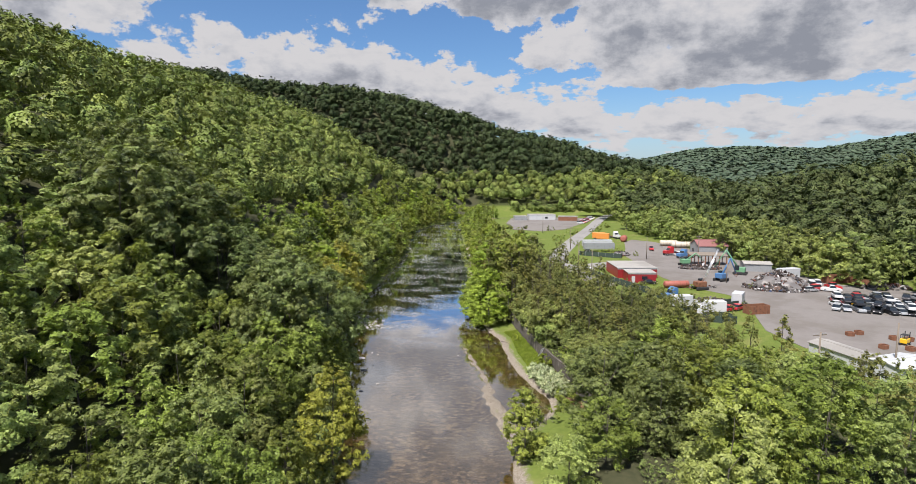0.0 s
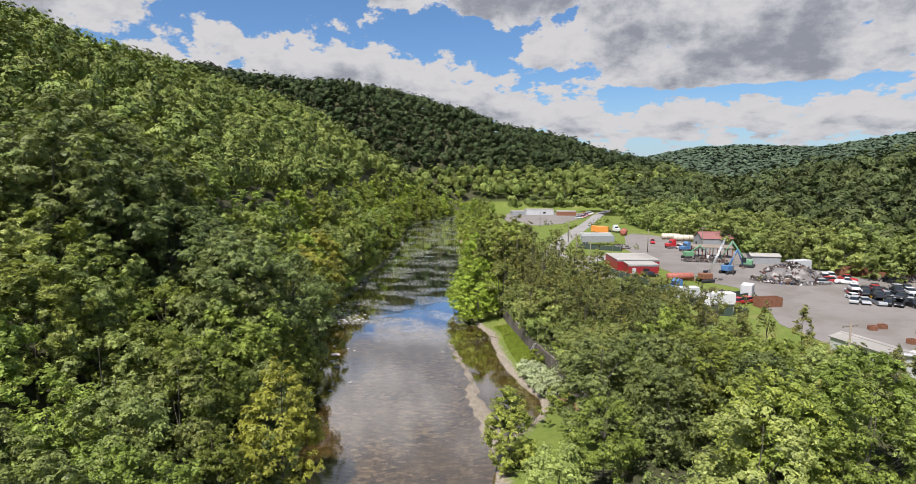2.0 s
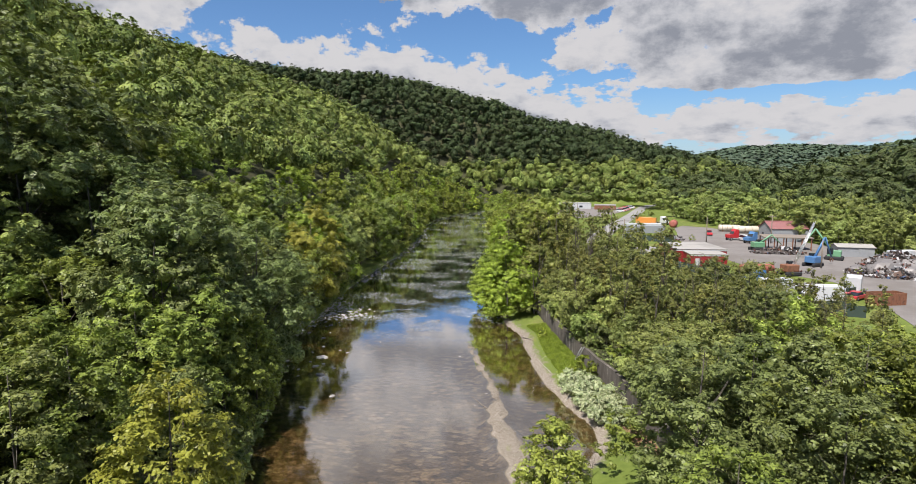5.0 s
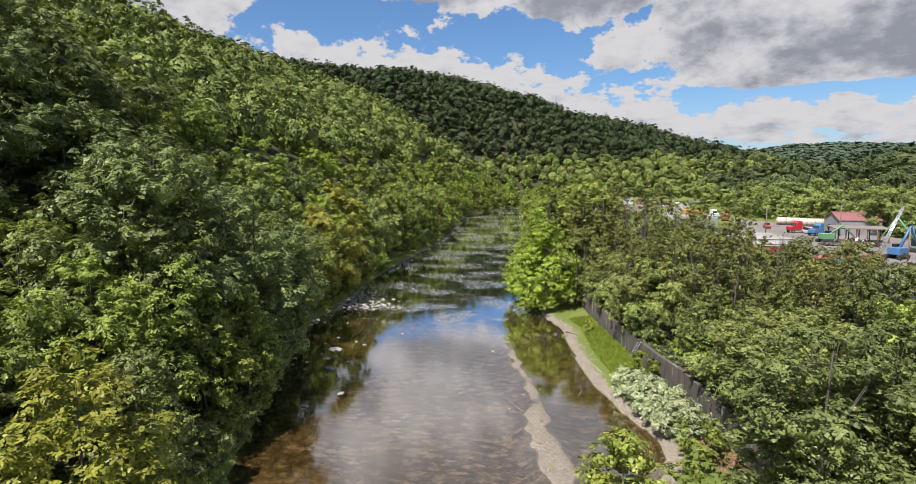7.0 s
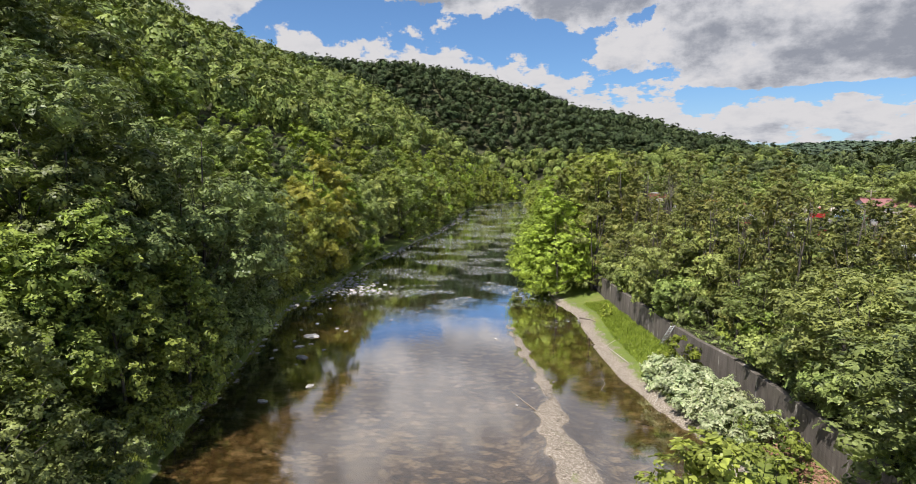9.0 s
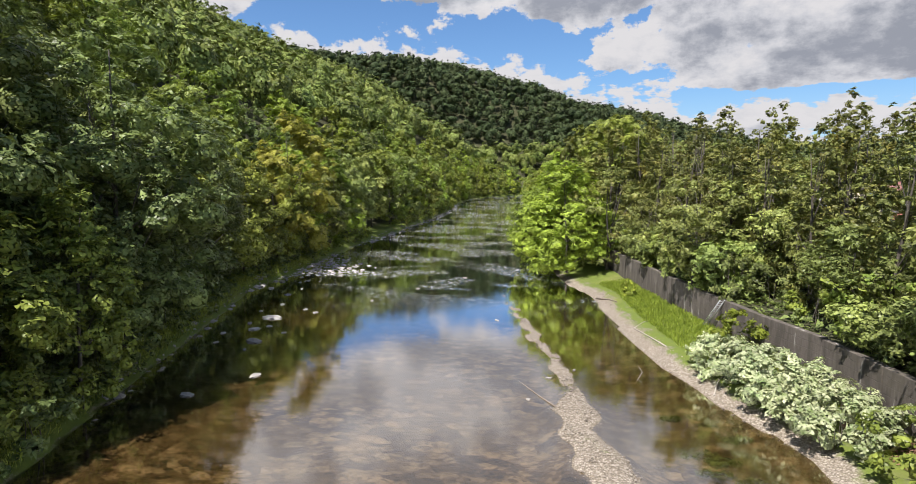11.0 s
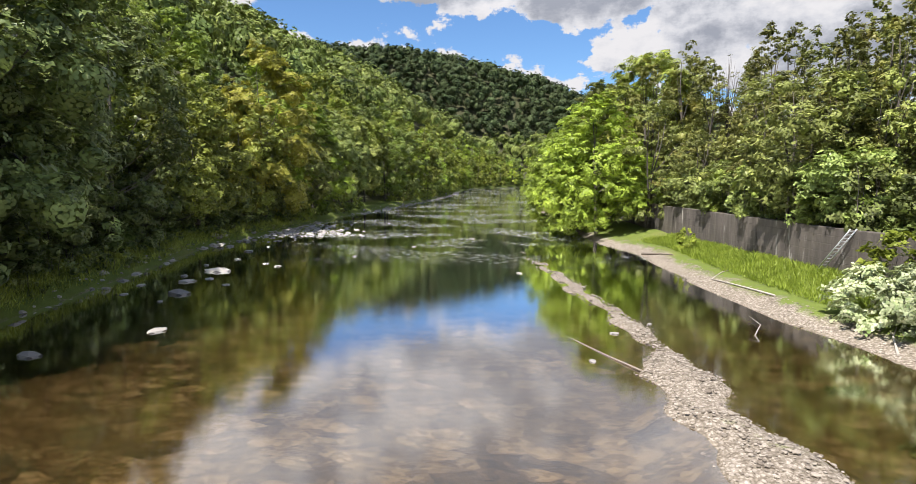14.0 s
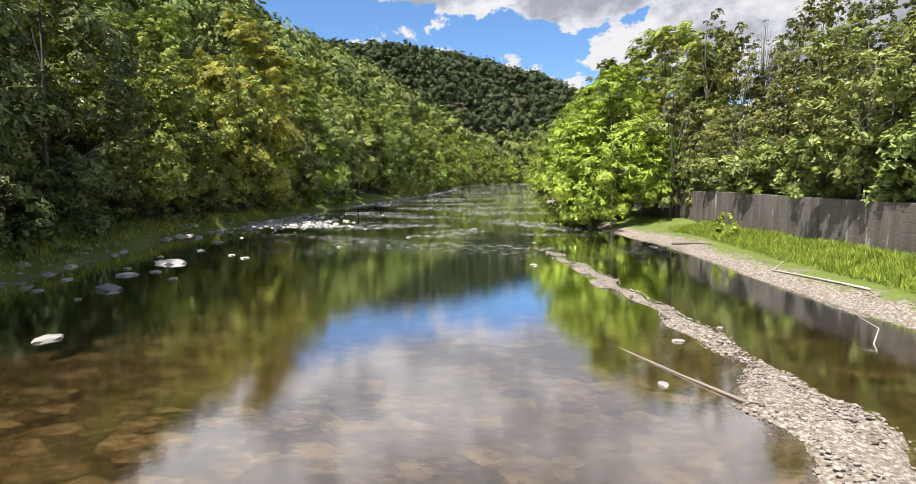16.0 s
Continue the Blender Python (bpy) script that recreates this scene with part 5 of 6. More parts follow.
def bank_grass():
    rng = np.random.default_rng(21)
    spots = []
    for k in range(6500):
        y = rng.uniform(78, 114)
        a, b = rx(y) + 2.6, min(wx(y) - 0.1, rx(y) + 9)
        x = rng.uniform(a, b) if b > a else a
        z = float(height(x, y))
        if z > 0.42:
            spots.append((x, y, z))
    grass_tufts("bank_grass", spots, "lush sunlit green grass below the concrete wall", 0.42)
    spots = []
    for k in range(6500):
        y = rng.uniform(42, 136)
        x = lx(y) - 0.12 - abs(rng.normal()) * 2.0
        z = float(height(x, y))
        if z > 0.12:
            spots.append((x, y, z))
    # leaf_green is darker than leaf_grass: puts the trees' shade into the blades
    grass_tufts("far_bank_grass", spots, "tall green grass along the shaded riverbank", 0.75, "leaf_green")
    # reddish litter of dead stems between the bushes and the wall
    P = []
    for k in range(2600):
        y = rng.uniform(68, 87)
        P.append((wx(y) - rng.uniform(0.2, 2.0), y))
    P = np.array(P)
    z = height(P[:, 0], P[:, 1]) + 0.05
    N = rng.normal(size=(len(P), 3)) * 0.4 + np.array([0, 0, 1])
    me = quads_mesh("dead_leaf_litter", cards(np.column_stack([P, z]), N, 0.30, rng, 0.3), M["leaf_dead"])
    tagged(new("dead_leaf_litter", me), "reddish brown litter of dead stems below the wall", "litter", kind="stuff")


bank_grass()


def pebble_shape(rng, flat=0.45):
    bm = bmesh.new()
    bmesh.ops.create_icosphere(bm, subdivisions=1, radius=0.5)
    for v in bm.verts:
        v.co = Vector((v.co.x * rng.uniform(0.8, 1.25), v.co.y * rng.uniform(0.7, 1.1), v.co.z * flat * rng.uniform(0.7, 1.2)))
    out = np.array([v.co[:] for v in bm.verts]), np.array([[v.index for v in f.verts] for f in bm.faces])
    bm.free()
    return out


def pebbles(name, rows, label, mat):
    """Loose stones as one body. rows: x, y, z, size."""
    rng = np.random.default_rng(len(rows))
    shapes = [pebble_shape(rng) for _ in range(8)]
    V, F, c = [], [], 0
    for x, y, z, s in rows:
        P, T = shapes[int(rng.integers(8))]
        a = rng.uniform(0, 6.28)
        ca, sa = math.cos(a) * s, math.sin(a) * s
        V.append(np.stack([x + P[:, 0] * ca - P[:, 1] * sa, y + P[:, 0] * sa + P[:, 1] * ca, z + P[:, 2] * s], 1))
        F.append(T + c)
        c += len(P)
    me = bpy.data.meshes.new(name)
    me.from_pydata(np.concatenate(V).tolist(), [], np.concatenate(F).tolist())
    me.materials.append(M[mat])
    return tagged(new(name, me), label, "gravel", kind="stuff")


def build_stones():
    rng = np.random.default_rng(31)
    by = np.array([b[0] for b in BAR])[::-1]
    bx, bw = np.array([b[1] for b in BAR])[::-1], np.array([b[2] for b in BAR])[::-1]
    rows = []
    for k in range(5200):
        y = rng.uniform(66, 84) if rng.random() < 0.62 else rng.uniform(84, 113)
        w = np.interp(y, by, bw)
        x = np.interp(y, by, bx) + rng.normal() * w * 0.75
        z = float(height(x, y))
        s = float(np.clip(rng.lognormal(-2.7, 0.45), 0.04, 0.24))
        if z > -0.10 - s * 0.2:
            rows.append((x, y, z + s * 0.08, s))
    pebbles("gravel_bar", rows, "long bar of pale gravel and cobbles in the river", "pebble")
    rows = []
    for k in range(2400):
        y = rng.uniform(76, 114)
        x = rx(y) + rng.uniform(-0.6, 1.8)
        s = float(np.clip(rng.lognormal(-2.75, 0.45), 0.04, 0.25))
        rows.append((x, y, float(height(x, y)) + s * 0.08, s))
    pebbles("shore_gravel", rows, "narrow shore of brown gravel beside the grass", "pebble")
    rows = []
    for k in range(420):
        y = rng.uniform(72, 135)
        x = lx(y) + rng.normal() * 0.55 + 0.25
        s = float(np.clip(rng.lognormal(-1.3, 0.5), 0.1, 0.9))
        rows.append((x, y, max(float(height(x, y)), -0.1) + s * 0.06, s))
    for k in range(520):
        y = rng.normal(121, 5)
        x = lx(y) + abs(rng.normal()) * 4
        s = float(np.clip(rng.lognormal(-1.2, 0.5), 0.1, 0.8))
        rows.append((x, y, max(float(height(x, y)), -0.06) + s * 0.08, s))
    for k in range(700):
        y = rng.uniform(150, 300)
        x = lx(y) + rng.uniform(-0.5, 2.5)
        s = float(np.clip(rng.lognormal(-1.1, 0.5), 0.15, 0.9))
        rows.append((x, y, max(float(height(x, y)), -0.06) + s * 0.06, s))
    pebbles("shore_rocks", rows, "flat grey rocks along the waterline", "stone")
    shapes = []
    for k in range(5):
        P, T = pebble_shape(rng, 0.3)
        me = bpy.data.meshes.new("rock")
        me.from_pydata(P.tolist(), [], T.tolist())
        me.materials.append(M["stone"])
        shapes.append(me)
    spots = [(-27.5, 94.4, 2.0), (-20.8, 80.3, 1.0), (-25.1, 87.3, 1.7), (-27.0, 90.5, 1.2), (-28.4, 92.2, 0.7), (-26.2, 91.6, 0.6), (-28.8, 88.9, 0.7), (-23.0, 76.5, 1.1), (-24.5, 97.0, 0.7), (-29.8, 96.5, 0.6),
             (-26.0, 98.0, 0.5), (-3.2, 79.8, 0.4), (-2.2, 83.6, 0.45), (-0.6, 85.4, 0.35), (-7.3, 97.5, 0.5), (-24.0, 90.0, 0.5), (-29.2, 99.5, 0.8), (-31.0, 104.0, 0.9), (-21.0, 103.0, 0.6), (-14.0, 118.0, 0.7),
             (-27.8, 86.4, 0.5), (-24.6, 85.2, 0.45), (-18.0, 110.0, 0.5), (-32.5, 112.0, 0.9), (-30.0, 116.0, 0.8), (-26.0, 118.0, 0.7)]
    for i, (x, y, s) in enumerate(spots):
        ob = new("rock", shapes[i % 5])
        ob.matrix_basis = Matrix.LocRotScale((x, y, 0.02), Euler((0, 0, i * 1.3)), (s, s * 0.75, s * 0.8))
        tagged(ob, "flat pale rock breaking the river surface", "rock", "rocks in the river")


build_stones()


# ---------------------------------------------------------------- yard, road and buildings
YARD_Z = 5.06


def sheet(name, outline, z, mat, label, category, thick=0.3):
    bm = bmesh.new()
    top = [bm.verts.new((x, y, z)) for x, y in outline]
    low = [bm.verts.new((x, y, z - thick)) for x, y in outline]
    bm.faces.new(top)
    for k in range(len(top)):
        bm.faces.new((top[k], low[k], low[(k + 1) % len(top)], top[(k + 1) % len(top)]))
    bmesh.ops.recalc_face_normals(bm, faces=bm.faces)
    bmesh.ops.triangulate(bm, faces=bm.faces)
    me = bpy.data.meshes.new(name)
    bm.to_mesh(me)
    bm.free()
    me.materials.append(mat)
    return tagged(new(name, me), label, category, kind="structure")


sheet("pavement_yard", [(60, 92), (58, 104), (61, 116), (65, 128), (64, 140), (57, 150), (53, 165), (52, 190), (51, 214), (56, 236), (60, 258), (66, 270), (74, 262), (82, 244), (88, 222), (93, 200), (99, 172), (103, 157),
                        (117, 150), (128, 118), (130, 84), (112, 66), (84, 72), (72, 84)], YARD_Z, M["yard"], "broad pale gravel and asphalt scrapyard floor", "yard")
sheet("pavement_far_lot", [(8, 318), (24, 308), (38, 320), (50, 350), (62, 378), (66, 405), (30, 412), (8, 402), (4, 360)], 5.10, M["yard"], "pale gravel lot beside the road", "lot")
sheet("pavement_entrance", [(26, 178), (25, 186), (36, 194), (52, 200), (53, 192), (40, 186), (31, 176)], 5.09, M["road"], "worn asphalt entrance to the yard", "driveway")


def strip(name, pts, width, mat, label, category, up):
    """A ribbon of ground cover along a line."""
    P = np.array(pts, float)
    d = np.r_[0, np.cumsum(np.hypot(*np.diff(P, axis=0).T))]
    t = np.linspace(0, d[-1], 60)
    # smooth the line
    x, y = np.interp(t, d, P[:, 0]), np.interp(t, d, P[:, 1])
    for _ in range(6):
        x[1:-1], y[1:-1] = (x[:-2] + 2 * x[1:-1] + x[2:]) / 4, (y[:-2] + 2 * y[1:-1] + y[2:]) / 4
    dx, dy = np.gradient(x), np.gradient(y)
    k = np.hypot(dx, dy)
    nx, ny = -dy / k, dx / k
    rows = np.stack([np.stack([x + nx * w, y + ny * w], -1) for w in np.linspace(width / 2, -width / 2, 5)], 1)
    Z = np.maximum(height(rows[..., 0], rows[..., 1]), 4.6) + up
    Z[:] = Z.max(1, keepdims=True)
    me = grid_mesh(name, rows[..., 0], rows[..., 1], Z)
    me.materials.append(mat)
    return tagged(new(name, me), label, category, kind="structure")


strip("road", [(33, 150), (28, 168), (23, 188), (22.5, 203), (27, 225), (36, 262), (46, 297), (57, 338), (66, 375), (78, 420), (100, 470)], 7.0, M["road"], "pale worn two-lane road curving along the valley", "road", 0.06)


def gable_building(name, x, y, turn, w, d, eave, ridge, wall, roof, label, door=None, windows=(), z=YARD_Z):
    """A building with its foot centre at x, y: ridge along its width."""
    root = empty(name, pose(x, y, z, rz=turn), label, "building")
    bm = bmesh.new()
    wedge(bm, [(-d / 2, 0), (d / 2, 0), (d / 2, eave), (0, ridge - 0.12), (-d / 2, eave)], -w / 2, w / 2)
    bmesh.ops.rotate(bm, verts=bm.verts, matrix=Matrix.Rotation(math.pi / 2, 3, "Z"))
    part("wall", bm, M[wall], root)
    for sgn in (1, -1):
        bm = bmesh.new()
        run = math.hypot(d / 2 + 0.3, ridge - eave)
        a = math.atan2(ridge - eave, d / 2)
        box(bm, 0, 0, -0.06, w + 0.6, run + 0.25, 0.12)
        ob = part("roof", bm, M[roof], root)
        ob.matrix_basis = pose(0, sgn * d / 4, (eave + ridge) / 2 + 0.06, rx=-sgn * math.degrees(a))
    for side, along, wz, ww, wh in windows:
        bm = bmesh.new()
        if side == "front":
            box(bm, along, -d / 2 - 0.02, wz, ww, 0.08, wh)
        else:
            box(bm, -w / 2 - 0.02, along, wz, 0.08, ww, wh)
        part("window" if wh < 2.2 else "door", bm, M["glass"] if wh < 2.2 else M["grey_metal"], root)
    return root


def flat_building(name, x, y, turn, w, d, h, wall, roof, label, windows=(), z=YARD_Z, slope=0.0):
    root = empty(name, pose(x, y, z, rz=turn), label, "building")
    bm = bmesh.new()
    box(bm, 0, 0, 0, w, d, h)
    part("wall", bm, M[wall], root)
    bm = bmesh.new()
    box(bm, 0, 0, h, w + 0.3, d + 0.3, 0.16, bevel=0.03, tilt=(slope, 0))
    part("roof", bm, M[roof], root)
    bm = bmesh.new()
    box(bm, 0, -d / 2 - 0.03, h - 0.35, w + 0.05, 0.08, 0.3)
    part("trim", bm, M["white_metal"], root)
    for along, wz, ww, wh in windows:
        bm = bmesh.new()
        box(bm, along, -d / 2 - 0.02, wz, ww, 0.1, wh)
        ob = part("door" if wh > 1.7 else "window", bm, M["white_metal"] if wh > 1.7 else M["glass"], root)
    return root


flat_building("red_office", 44.2, 171.0, 4, 12.5, 14.5, 3.2, "red", "flat_roof", "long red metal building with a pale flat roof", [(-3, 0, 1.0, 2.1), (2, 1.0, 1.4, 1.0)])
flat_building("red_scale_house", 44.2, 159.0, 2, 8.4, 6.2, 3.0, "red", "flat_roof", "small red metal building with a pale flat roof", [(-2.6, 0, 1.0, 2.1), (0.8, 1.1, 1.6, 0.9)])
gable_building("workshop", 85.2, 217.5, 2, 11.4, 9.5, 4.2, 6.3, "grey_metal", "red_roof", "grey workshop with a faded red metal roof", windows=[("front", -2.5, 0, 4.0, 3.4), ("front", 3.0, 0, 3.4, 3.2), ("side", 1.5, 1.4, 1.6, 1.2)])
gable_building("storage_shed", 88.5, 181.5, -8, 8.5, 5.5, 2.5, 3.1, "grey_metal", "flat_roof", "low grey metal storage shed", windows=[("front", 2.0, 0, 3.0, 2.6)])
gable_building("white_warehouse", 62.2, 82.6, 109, 11.5, 4.6, 2.5, 2.95, "white_metal", "flat_roof", "long low white metal warehouse with a grey roof")
gable_building("white_garage", 67.2, 76.6, 24, 8.5, 6.0, 2.7, 3.2, "white_metal", "white_metal", "white metal garage with a white roof")
flat_building("lot_building", 29.0, 392.0, 6, 19, 9, 3.6, "white_metal", "flat_roof", "long white building beside the far lot", [(-5, 0, 3.0, 2.6), (3, 0.9, 2.0, 1.2)])
flat_building("lot_shed", 14.0, 386.0, 6, 9, 7, 2.8, "grey_metal", "flat_roof", "low grey shed beside the far lot")
flat_building("brick_shed", 47.0, 384.0, -6, 13, 6, 3.0, "rust", "flat_roof", "low brown shed with a flat roof")


def canopy_shed():
    root = empty("open_shed", pose(76.5, 194.0, YARD_Z, rz=-6), "open-sided shed with a weathered roof on rusty posts", "shed")
    bm = bmesh.new()
    box(bm, 0, 0, 3.6, 13, 6.5, 0.25, tilt=(0.04, 0))
    part("roof", bm, M["wood"], root)
    for k in range(6):
        for sy in (-2.9, 2.9):
            bm = bmesh.new()
            box(bm, -6 + k * 2.4, sy, 0, 0.25, 0.25, 3.7)
            part("post", bm, M["rust"], root)


canopy_shed()


# vehicles
def car(m, paint, style, label, category="car", wrecked=False):
    root = empty({"sedan": "car", "suv": "suv", "pickup": "pickup_truck", "van": "van"}[style], m, label, category, "scrap cars in the yard")
    L = {"sedan": 4.6, "suv": 4.7, "pickup": 5.3, "van": 5.0}[style]
    h = {"sedan": 0.88, "suv": 1.05, "pickup": 1.05, "van": 1.1}[style]
    top = {"sedan": 1.42, "suv": 1.72, "pickup": 1.75, "van": 1.95}[style]
    a = L / 2
    low = [(-a, 0.35), (-a + 0.05, h * 0.75), (-a + 0.25, h - 0.06), (-0.3 * L, h), (0.28 * L, h), (a - 0.35, h * 0.86), (a - 0.02, h * 0.66), (a, 0.38), (a - 0.3, 0.24), (-a + 0.3, 0.24)]
    bm = bmesh.new()
    wedge(bm, low, -0.88, 0.88)
    bmesh.ops.bevel(bm, geom=list(bm.edges), offset=0.05, segments=1, affect="EDGES")
    part("body", bm, M[paint], root)
    cab = {"sedan": [(-0.36, 0), (-0.22, 1), (0.08, 1), (0.24, 0)], "suv": [(-0.47, 0), (-0.43, 1), (0.08, 1), (0.22, 0)], "pickup": [(-0.08, 0), (-0.05, 1), (0.14, 1), (0.26, 0)], "van": [(-0.48, 0), (-0.46, 1), (0.24, 1), (0.38, 0)]}[style]
    bm = bmesh.new()
    wedge(bm, [(x * L, h - 0.04 + (top - h) * z) for x, z in cab], -0.82, 0.82, 0.13, h + 0.1)
    part("glazing", bm, M["glass"], root, "dark glass")
    bm = bmesh.new()
    x0, x1 = cab[1][0] * L - 0.05, cab[2][0] * L + 0.05
    box(bm, (x0 + x1) / 2, 0, top - 0.05, x1 - x0, 1.44, 0.08, bevel=0.03)
    part("roof", bm, M[paint], root)
    for y in (-0.6, 0.6):
        bm = bmesh.new()
        box(bm, a - 0.05, y, h * 0.58, 0.1, 0.34, 0.14)
        part("headlight", bm, M["p_white"], root)
    if not wrecked:
        for x in (-0.29 * L, 0.30 * L):
            for y in (-0.80, 0.80):
                wheel(root, x, y, 0.33, 0.33, 0.2)
    return root


def build_cars():
    rng = random.Random(77)
    protos = {}

    def place(style, paint, m, wrecked=False):
        words = {"p_white": "white", "p_black": "black", "p_silver": "silver grey", "p_red": "dark red", "p_yellow": "yellow", "p_blue": "blue", "rust": "rusty"}[paint]
        key = (style, paint, wrecked)
        if key not in protos:
            state = "wheelless scrap" if wrecked else "scrap"
            kind = {"sedan": "sedan", "suv": "sport utility car", "pickup": "pickup truck", "van": "van"}[style]
            protos[key] = car(m, paint, style, f"{words} {state} {kind} parked in the yard", "pickup" if style == "pickup" else "car", wrecked)
        else:
            copy_thing(protos[key], m)

    paints = ["p_white", "p_black", "p_silver", "p_black", "p_red", "p_silver", "p_white", "p_black"]
    # rows of scrap cars, some stacked
    for r in range(4):
        for k in range(13):
            x, y = 83.6 + k * 2.05 + r * 1.9, 124.6 - k * 0.62 + r * 3.5
            if x > 112:
                continue
            st = rng.choice(["sedan", "sedan", "suv", "pickup"])
            paint = "p_yellow" if (r, k) == (1, 2) else paints[rng.randrange(8)]
            if (r, k) == (1, 2):
                st = "suv"
            turn = -112 + rng.uniform(-24, 24) + (180 if rng.random() < 0.4 else 0)
            place(st, paint, pose(x + rng.uniform(-0.2, 0.2), y + rng.uniform(-0.3, 0.3), YARD_Z, rz=turn))
            if rng.random() < 0.42:
                place("sedan", rng.choice(paints), pose(x + 0.1, y, YARD_Z + (1.46 if st == "sedan" else 1.76) - 0.22, rz=turn + rng.uniform(-6, 6)), True)
    for x, y, st, paint, turn in ((88.5, 146.5, "sedan", "p_silver", 10), (91.5, 148.6, "suv", "p_red", 25), (94.5, 147.0, "pickup", "p_white", -20), (92.5, 153.5, "van", "p_white", 70), (95.5, 156.5, "suv", "p_white", 75), (97.2, 151.0, "pickup", "p_red", 100),
                                  (57.2, 121.5, "sedan", "p_red", 30), (59.6, 122.8, "sedan", "p_red", 40), (66.0, 231.5, "pickup", "p_red", 80), (72.0, 214.0, "van", "p_white", 100), (30.0, 178.0, "pickup", "p_white", 10), (46.0, 154.2, "sedan", "p_black", 4)):
        place(st, paint, pose(x, y, YARD_Z + 0.03, rz=turn))
    for k in range(16):
        place(rng.choice(["suv", "sedan", "van"]), rng.choice(["p_white", "p_white", "p_silver", "p_red"]), pose(52.5 + k * 0.9 + rng.uniform(-0.2, 0.2), 358.0 + k * 2.9, 5.12, rz=-10 + rng.uniform(-5, 5)))


build_cars()


def box_truck(m, cab_paint, box_paint, label, length=6.0):
    root = empty("box_truck", m, label, "truck", "trucks in the yard")
    bm = bmesh.new()
    box(bm, -0.9, 0, 1.0, length, 2.4, 2.5, bevel=0.05)
    part("cargo_box", bm, M[box_paint], root)
    bm = bmesh.new()
    wedge(bm, [(length / 2 - 0.8, 0.5), (length / 2 + 1.6, 0.5), (length / 2 + 1.6, 1.35), (length / 2 + 0.7, 1.5), (length / 2 + 0.25, 2.35), (length / 2 - 0.8, 2.35)], -1.05, 1.05)
    part("cab", bm, M[cab_paint], root)
    bm = bmesh.new()
    wedge(bm, [(length / 2 + 0.72, 1.55), (length / 2 + 0.80, 1.58), (length / 2 + 0.36, 2.28), (length / 2 + 0.28, 2.25)], -0.95, 0.95)
    part("windshield", bm, M["glass"], root)
    bm = bmesh.new()
    box(bm, 0, 0, 0.6, length + 1.6, 0.9, 0.3)
    part("chassis", bm, M["rust"], root)
    for x in (-length / 2 + 0.6, length / 2 + 0.9):
        for y in (-1.0, 1.0):
            wheel(root, x, y, 0.48, 0.48, 0.3)
    return root


def semi_tractor(m, paint, label):
    root = empty("semi_truck", m, label, "truck", "trucks in the yard")
    bm = bmesh.new()
    wedge(bm, [(-0.6, 0.9), (3.0, 0.9), (3.0, 1.9), (1.4, 2.1), (1.0, 3.0), (0.4, 3.7), (-0.6, 3.5)], -1.15, 1.15, 0.1, 2.5)
    part("cab", bm, M[paint], root)
    bm = bmesh.new()
    wedge(bm, [(1.42, 2.15), (1.5, 2.15), (1.1, 2.95), (1.02, 2.95)], -0.95, 0.95)
    part("windshield", bm, M["glass"], root)
    bm = bmesh.new()
    box(bm, -1.2, 0, 0.7, 7.0, 0.9, 0.3)
    part("chassis", bm, M["rust"], root)
    for x in (2.3, -2.6, -3.8):
        for y in (-1.0, 1.0):
            wheel(root, x, y, 0.5, 0.5, 0.35)
    return root


def trailer(m, mat, label, L=13.0):
    root = empty("semi_trailer", m, label, "trailer", "trailers in the yard")
    bm = bmesh.new()
    box(bm, 0, 0, 1.1, L, 2.5, 2.7, bevel=0.04)
    part("cargo_box", bm, M[mat], root)
    for x in (-L / 2 + 1.2, -L / 2 + 2.4):
        for y in (-1.0, 1.0):
            wheel(root, x, y, 0.5, 0.5, 0.35)
    for y in (-0.8, 0.8):
        bm = bmesh.new()
        box(bm, L / 2 - 2.2, y, 0, 0.16, 0.16, 1.15)
        part("landing_leg", bm, M["rust"], root)
    return root


box_truck(pose(50.6, 116.6, YARD_Z, rz=184), "p_white", "p_white", "white box truck parked on the grass", 5.2)
box_truck(pose(46.8, 122.5, YARD_Z, rz=10), "p_white", "white_metal", "white van-bodied truck among the scrap", 5.0)
box_truck(pose(61.5, 127.5, YARD_Z, rz=60), "p_white", "white_metal", "short white box truck beside the yard", 4.2)
semi_tractor(pose(72.8, 208.5, YARD_Z, rz=-150), "p_blue", "blue semi truck parked beside the workshop")
semi_tractor(pose(46.8, 132.0, YARD_Z, rz=200), "p_blue", "blue semi truck cab rusting on the grass")
semi_tractor(pose(59.0, 275.0, YARD_Z, rz=-70), "p_white", "white semi truck at the end of the yard")
semi_tractor(pose(70.0, 216.5, YARD_Z, rz=-160), "p_red", "red truck cab beside the workshop")
trailer(pose(43.5, 236.0, 5.0, rz=5), "white_metal", "long white trailer parked on the grass", 13)
trailer(pose(42.6, 225.5, 5.0, rz=5), "grey_metal", "long grey trailer parked on the grass", 13)
trailer(pose(90.5, 163.5, YARD_Z, rz=20), "white_metal", "short white trailer beside the scrap heap", 7)
for x, y, r in ((49.5, 268.0, -20), (51.0, 264.5, -20)):
    trailer(pose(x, y, 5.0, rz=r), "p_orange", "orange-yellow trailer body on the grass", 6)


